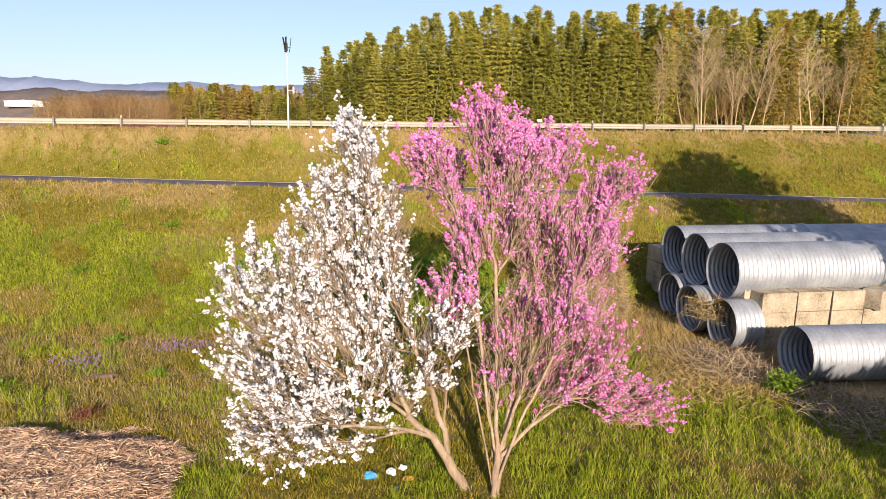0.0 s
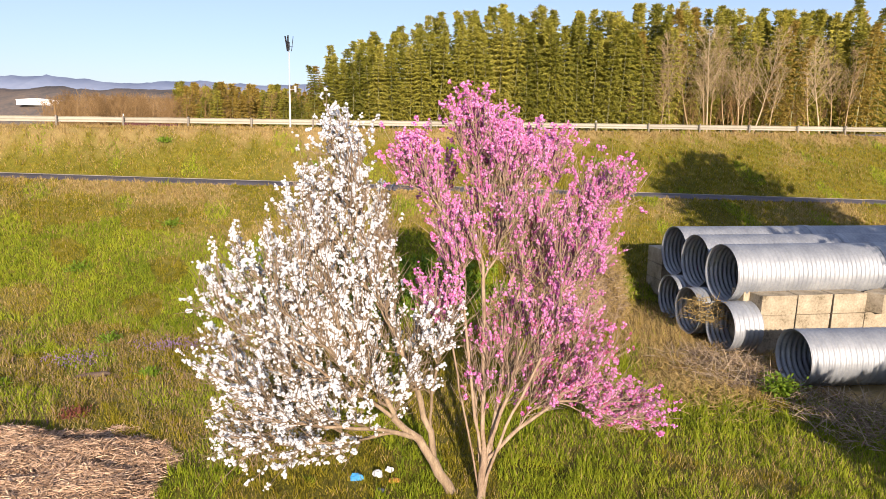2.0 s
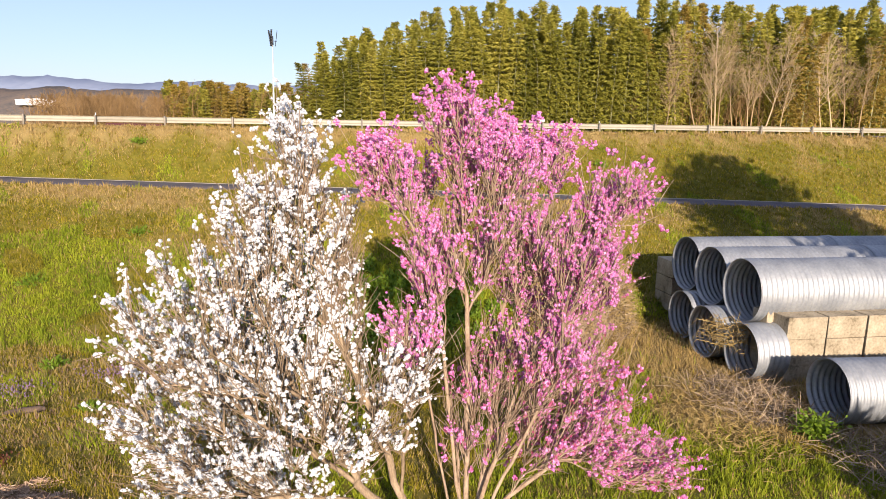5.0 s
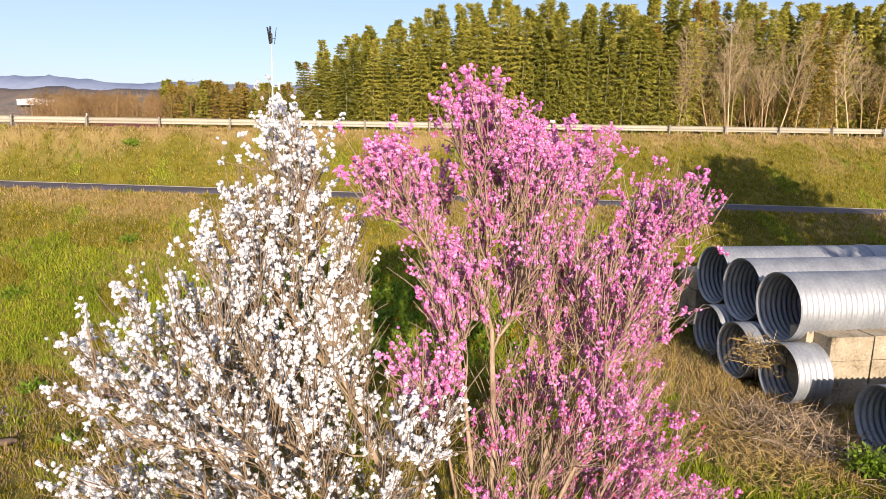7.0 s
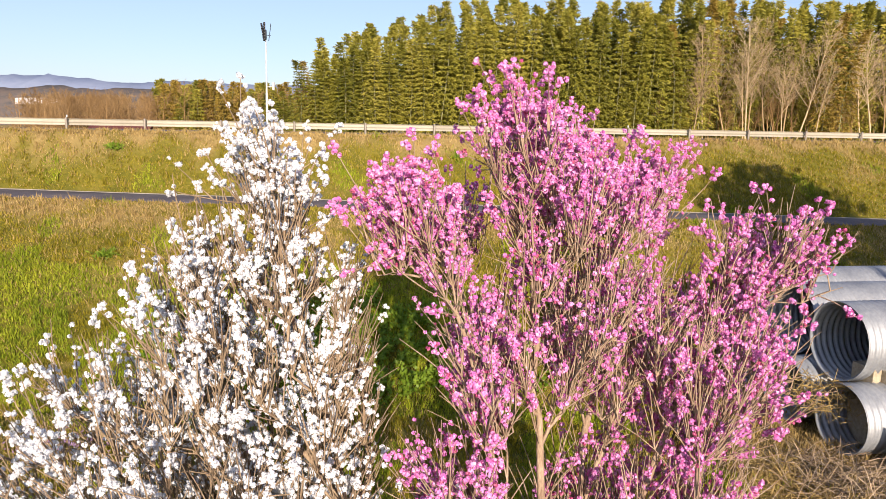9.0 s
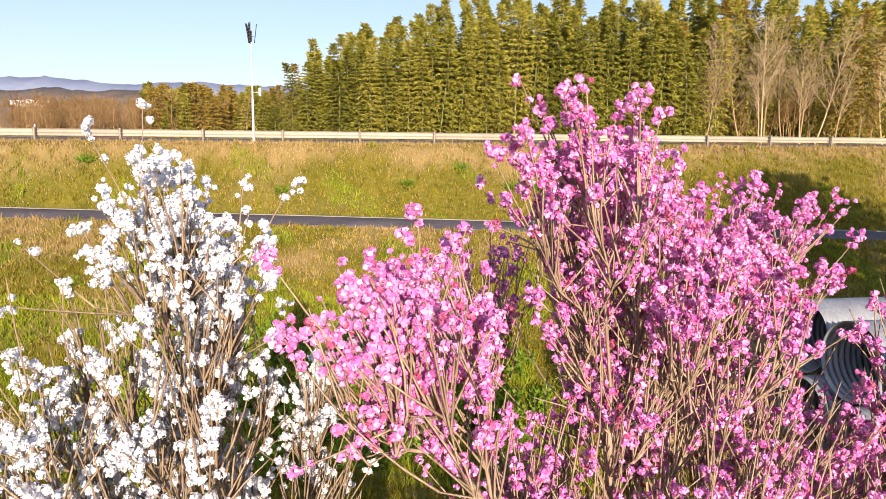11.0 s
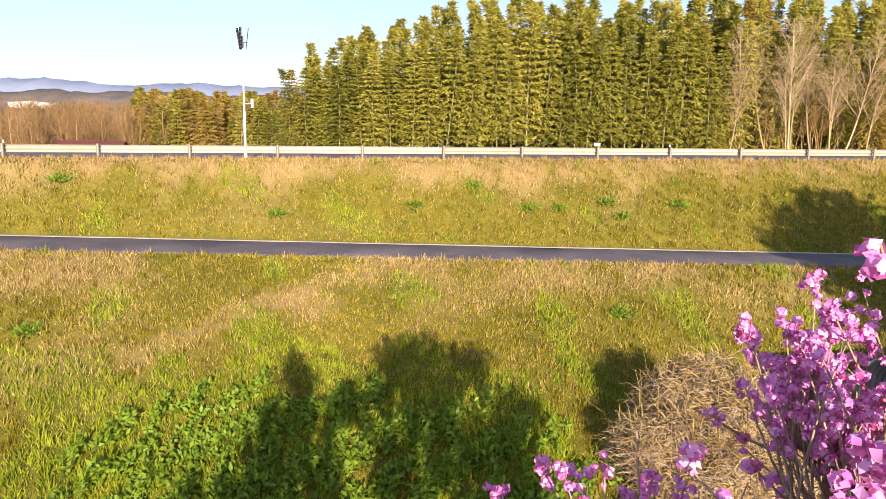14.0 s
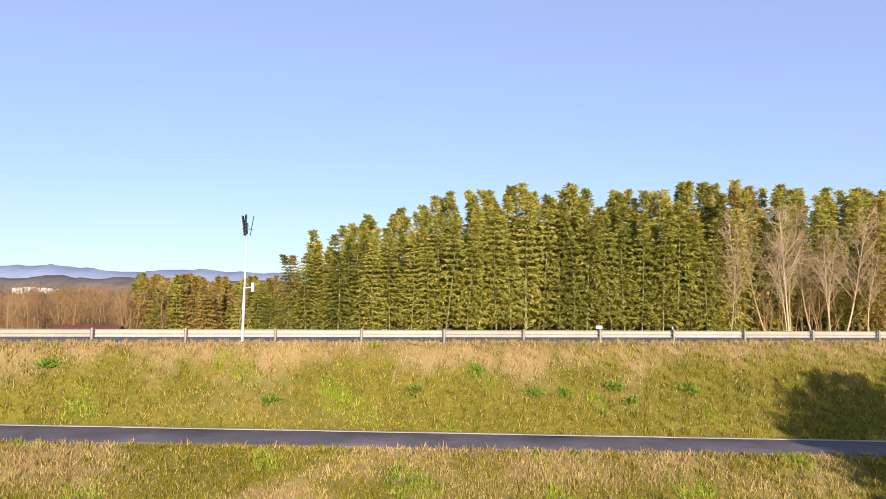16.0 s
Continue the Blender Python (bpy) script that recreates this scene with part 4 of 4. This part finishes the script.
v, t = stalks(rngs, on_ground(x, y) + UP * 0.03 * rngs.uniform(0, 4, 5200)[:, None], 0.32, 0.5, 0.1)
stuff("flattened_straw", v, t, STRAW, "flattened pale straw beside the pipes", "dry vegetation")
x, y = rngs.normal(10.5, 0.35, 260), rngs.normal(26.0, 0.35, 260)
v, t = stalks(rngs, np.stack((x, y, 1.4 + rngs.uniform(-0.5, 0.4, 260)), -1), 0.6, 0.4, 0.6)
stuff("hanging_straw", v, t, STRAW, "dry straw hanging over the pipe ends", "dry vegetation")

# leafy weed by the single pipe
weed = thing("leafy_weed", pose(11.0, 20.9, float(ground(11.0, 20.9))), "fresh green leafy weed in front of a pipe", "plant")
n = 420
d = rngs.normal(0, 1, (n, 3)) * np.array((0.24, 0.24, 0.15)) + np.array((0, 0, 0.28))
w = d * np.array((1, 1, 0.4)) + rngs.normal(0, 0.35, (n, 3))
v, t = leaf_blades(rngs, np.clip(d, -1, 1.2), w / np.linalg.norm(w, axis=1)[:, None], 0.15, 0.04)
child("leaves", mesh_of("weed_leaves", v, t, LEAF), weed)["kind"] = "stuff"
h = Heap()
for k in range(24):
    h.tube([(0, 0, -0.05), tuple(d[k] * 0.6), tuple(d[k])], [0.008, 0.006, 0.003], 4)
child("stems", h.mesh("weed_stems", LEAF), weed)

for x, y, r in ((-2.0, 45.5, 0.5), (0.7, 46.9, 0.4), (3.2, 46.0, 0.55), (4.6, 46.3, 0.4), (6.9, 46.8, 0.6), (7.6, 46.2, 0.4), (-8.0, 44.2, 0.45), (-17.5, 44.2, 0.5), (10.4, 47.2, 0.6),
                (-13.2, 34.5, 0.5), (-15.8, 30.5, 0.6), (5.5, 37.5, 0.5), (-11.5, 24.5, 0.45), (-12.8, 20.0, 0.4), (-8.6, 21.2, 0.35)):
    w = thing("weed_clump", pose(x, y, float(ground(x, y))), "low dark-green leafy weed clump on the grass", "plant", "weed clumps")
    m, r = 130, r * 0.7
    d = rngs.normal(0, 1, (m, 3)) * np.array((r * 0.5, r * 0.5, r * 0.22)) + np.array((0, 0, r * 0.35))
    d[:, 2] = np.maximum(d[:, 2], 0.0)
    k = d * np.array((1, 1, 0.8)) + rngs.normal(0, 0.2, (m, 3)) + np.array((0, 0, 0.12))
    v, t = leaf_blades(rngs, d, k / np.linalg.norm(k, axis=1)[:, None], 0.2, 0.035)
    child("leaf_mass", mesh_of("clump_leaves", v, t, LEAF), w)["kind"] = "stuff"

# broad-leaved herbs in the lush hollow at the foot of the bank
n = 34000
x, y = rngs.uniform(-10.5, 4.5, n), rngs.uniform(26.5, 33.0, n)
keep = (waves(x, y, 1.3, 61) + 0.6 * waves(x, y, 0.5, 62) > -0.1 + 1.3 * (((x + 3.0) / 7.0) ** 2 + ((y - 29.8) / 3.2) ** 2) ** 2 - 0.3)
x, y = x[keep], y[keep]
tall = np.clip(0.30 + 0.16 * waves(x, y, 1.3, 61), 0.08, 0.6)
p = on_ground(x, y) + UP * (tall * rngs.uniform(0.2, 1.0, len(x)))[:, None]
w = rngs.normal(0, 0.7, (len(x), 3)) + UP * 0.35
v, t = leaf_blades(rngs, p, w / np.linalg.norm(w, axis=1)[:, None], 0.19, 0.045)
stuff("herb_patch", v, t, LEAF, "clumps of broad green herbs in the grass", "plant")

LILAC = mat("lilac_weed_flowers", [(0.16, 0.10, 0.14), (0.26, 0.17, 0.28)], 2.0, 0.7, island=0.5)
RUSSET = mat("russet_weed_leaves", [(0.08, 0.022, 0.014), (0.16, 0.05, 0.028)], 2.0, 0.7, island=0.5)
for cx, cy, rx, ry, m, material, name, label in (
        (-11.6, 22.3, 1.0, 0.7, 260, LILAC, "flower_patch", "patch of tiny lilac weed flowers in the grass"), (-8.9, 24.0, 1.3, 0.8, 300, LILAC, "flower_patch", "patch of tiny lilac weed flowers in the grass"),
        (-9.3, 18.1, 0.45, 0.35, 160, RUSSET, "russet_weed", "low russet-leaved weed among grass")):
    x, y = rngs.normal(cx, rx * 0.5, m), rngs.normal(cy, ry * 0.5, m)
    p = on_ground(x, y) + UP * rngs.uniform(0.04, 0.2, m)[:, None]
    w = rngs.normal(0, 0.6, (m, 3)) + UP
    v, t = leaf_blades(rngs, p, w / np.linalg.norm(w, axis=1)[:, None], 0.09, 0.025)
    stuff(name, v, t, material, label, "plant")
log = thing("rotten_log", pose(-10.3, 21.0, float(ground(-10.3, 21.0)) + 0.06, 0, 0, 25), "grey rotten piece of wood lying in the grass", "log")
h = Heap()
h.tube([(-0.5, 0, 0), (-0.46, 0, 0.01), (-0.1, 0.03, 0.02), (0.3, 0.0, 0.03), (0.46, 0.02, 0.02), (0.5, 0.02, 0.02)], [0.01, 0.09, 0.11, 0.1, 0.07, 0.01], 9)
child("wood", smooth(h.mesh("rotten_wood", MULCH_BASE)), log)

# ---- mulch heap ----
gx, gy = np.meshgrid(np.linspace(-1, 1, 46), np.linspace(-1, 1, 34))
r = np.sqrt(gx ** 2 + gy ** 2) + 0.12 * waves(gx, gy, 0.7, 21)
hz = 0.34 * (1 - step(0.55, 1.0, r)) + 0.05 * waves(gx * 4, gy * 3, 1.0, 22) * (r < 0.95) - 0.1 * step(0.9, 1.05, r)
MX, MY = -9.2, 14.6
v = np.stack((gx * 4.0, gy * 2.9, hz), -1)
i, j = np.meshgrid(np.arange(33), np.arange(45), indexing="ij")
q = np.stack((i * 46 + j, i * 46 + j + 1, (i + 1) * 46 + j + 1, (i + 1) * 46 + j), -1).reshape(-1, 4)
heap = tagged(new("mulch_heap", smooth(mesh_of("mulch_heap", v, None, MULCH_BASE, q))), "low heap of brown bark mulch on the grass", "heap")
heap.location = (MX, MY, 0.0)
n = 42000
x, y = rngs.uniform(-1, 1, n), rngs.uniform(-1, 1, n)
k = np.sqrt(x ** 2 + y ** 2) + 0.12 * waves(x, y, 0.7, 21) < 0.98
x, y = x[k], y[k]
rr = np.sqrt(x ** 2 + y ** 2) + 0.12 * waves(x, y, 0.7, 21)
z = 0.34 * (1 - step(0.55, 1.0, rr)) + 0.05 * waves(x * 4, y * 3, 1.0, 22) + 0.012
v, t = stalks(rngs, np.stack((x * 4, y * 2.9, z), -1), 0.15, 0.22, 0.1)
v2 = v.reshape(-1, 5, 3)
v2 = v2.mean(1, keepdims=True) + (v2 - v2.mean(1, keepdims=True)) * np.array((1.5, 1.2, 1.0))
chips = child("bark_litter", mesh_of("bark_chips", v2.reshape(-1, 3), t, MULCH), heap, "loose bark shreds")
chips["kind"] = "stuff"

# ---- litter under the white tree ----


def crumple(name, x, y, size, material, label, category, seed):
    rng = random.Random(seed)
    bm = bmesh.new()
    bmesh.ops.create_icosphere(bm, subdivisions=2, radius=1)
    for v in bm.verts:
        k = rng.uniform(0.65, 1.2)
        v.co = Vector((v.co.x * size[0] * k, v.co.y * size[1] * k, max(-0.4, v.co.z) * size[2] * k + size[2] * 0.4))
    me = bpy.data.meshes.new(name)
    bm.to_mesh(me)
    bm.free()
    me.materials.append(material)
    ob = new(name, me)
    ob.location = (x, y, float(ground(x, y)) + 0.02)
    tagged(ob, label, category)


crumple("plastic_wrapper", -1.23, 15.25, (0.17, 0.09, 0.1), BLUE, "crumpled bright blue plastic wrapper on grass", "litter", 1)
crumple("plastic_bag", -0.76, 15.45, (0.13, 0.1, 0.1), BAG, "crumpled pale plastic bag on grass", "litter", 2)
crumple("paper_scrap", -0.5, 15.65, (0.1, 0.06, 0.09), BAG, "white paper scrap on grass", "litter", 3)
crumple("food_packet", -0.36, 15.25, (0.14, 0.1, 0.08), ORANGE, "crumpled orange and white packet on grass", "litter", 4)
crumple("plastic_scrap", -0.62, 14.75, (0.1, 0.06, 0.08), DARKP, "dark grey plastic scrap in grass", "litter", 5)

# ---- grass ----


def blades(rng, x, y, height, width, lean=0.35):
    n = len(x)
    b = on_ground(x, y) - np.array((0, 0, 0.02))
    a = rng.uniform(0, 6.28, n)
    s = np.stack((np.cos(a), np.sin(a), np.zeros(n)), -1) * (width * rng.uniform(0.6, 1.3, n))[:, None]
    H = height * rng.uniform(0.45, 1.3, n)
    tip = b + np.stack((rng.normal(0, lean, n) * H, rng.normal(0, lean, n) * H, H), -1)
    v = np.stack((b - s, b + s, tip), 1).reshape(-1, 3)
    return v, np.arange(n * 3).reshape(-1, 3)


def field(rng, x0, x1, y0, y1, density):
    n = int((x1 - x0) * (y1 - y0) * density)
    return rng.uniform(x0, x1, n), rng.uniform(y0, y1, n)


rngg = np.random.RandomState(123)
zones = [field(rngg, -27, -15, 11, 27, 260), field(rngg, -15, 13, 9, 27, 520), field(rngg, -24, 22, 27, 36, 400), field(rngg, -34, 34, 36, 54, 330),
         field(rngg, -48, -24, 18, 40, 90), field(rngg, -70, -34, 34, 50, 60), field(rngg, 34, 70, 38, 62, 60), field(rngg, -15, 13, 1, 9, 120)]
x = np.concatenate([z[0] for z in zones])
y = np.concatenate([z[1] for z in zones])
clear = (np.abs(y - lane_y(x) - 0.1) > 1.62) & (y < rail_y(x) + 0.35)
clear &= ~((np.abs(x - MX) / 3.75) ** 2 + (np.abs(y - MY) / 2.7) ** 2 < 1)
x, y = x[clear], y[clear]
D = dryness(x, y)
far = np.clip((y - 14) / 30, 0, 1)
pick = rngg.uniform(0, 1, len(x))
dry = pick < D * 0.92 + 0.03 + 0.11 * (y > 33)
weedy = ~dry & (x < -2.5 + waves(x, y, 2.0, 33)) & (y > 15.5) & (y < 25.5 + 0.6 * waves(x, y, 3.0, 34)) & (waves(x, y, 3.5, 35) > -0.55) & (rngg.uniform(0, 1, len(x)) < 0.42)
lush = ~dry & ~weedy & (waves(x, y, 4.0, 36) - 0.5 * (y > 35) + 0.9 * ((x > 2) & (y < 24)) + 0.8 * ((y > 26.5) & (y < 34) & (x < 3)) > 0.25)
green = ~dry & ~weedy & ~lush
for name, sel, hgt, wid, m, label in (
        ("grass", green, 0.17, 0.014, GREEN, "short yellowish-green spring grass"),
        ("lush_grass", lush, 0.24, 0.014, LUSH, "lush tufts of deep green grass"),
        ("dry_grass", dry, 0.22, 0.011, STRAW, "dry straw-coloured grass"),
        ("weeds", weedy, 0.15, 0.022, WEED, "low purplish flowering weeds among grass")):
    tuft = 0.75 + 0.5 * waves(x[sel], y[sel], 0.9, 37)
    v, t = blades(rngg, x[sel], y[sel], hgt * np.clip(tuft, 0.4, 1.5), wid * (1 + 1.3 * far[sel]))
    stuff(name, v, t, m, label, "grass")
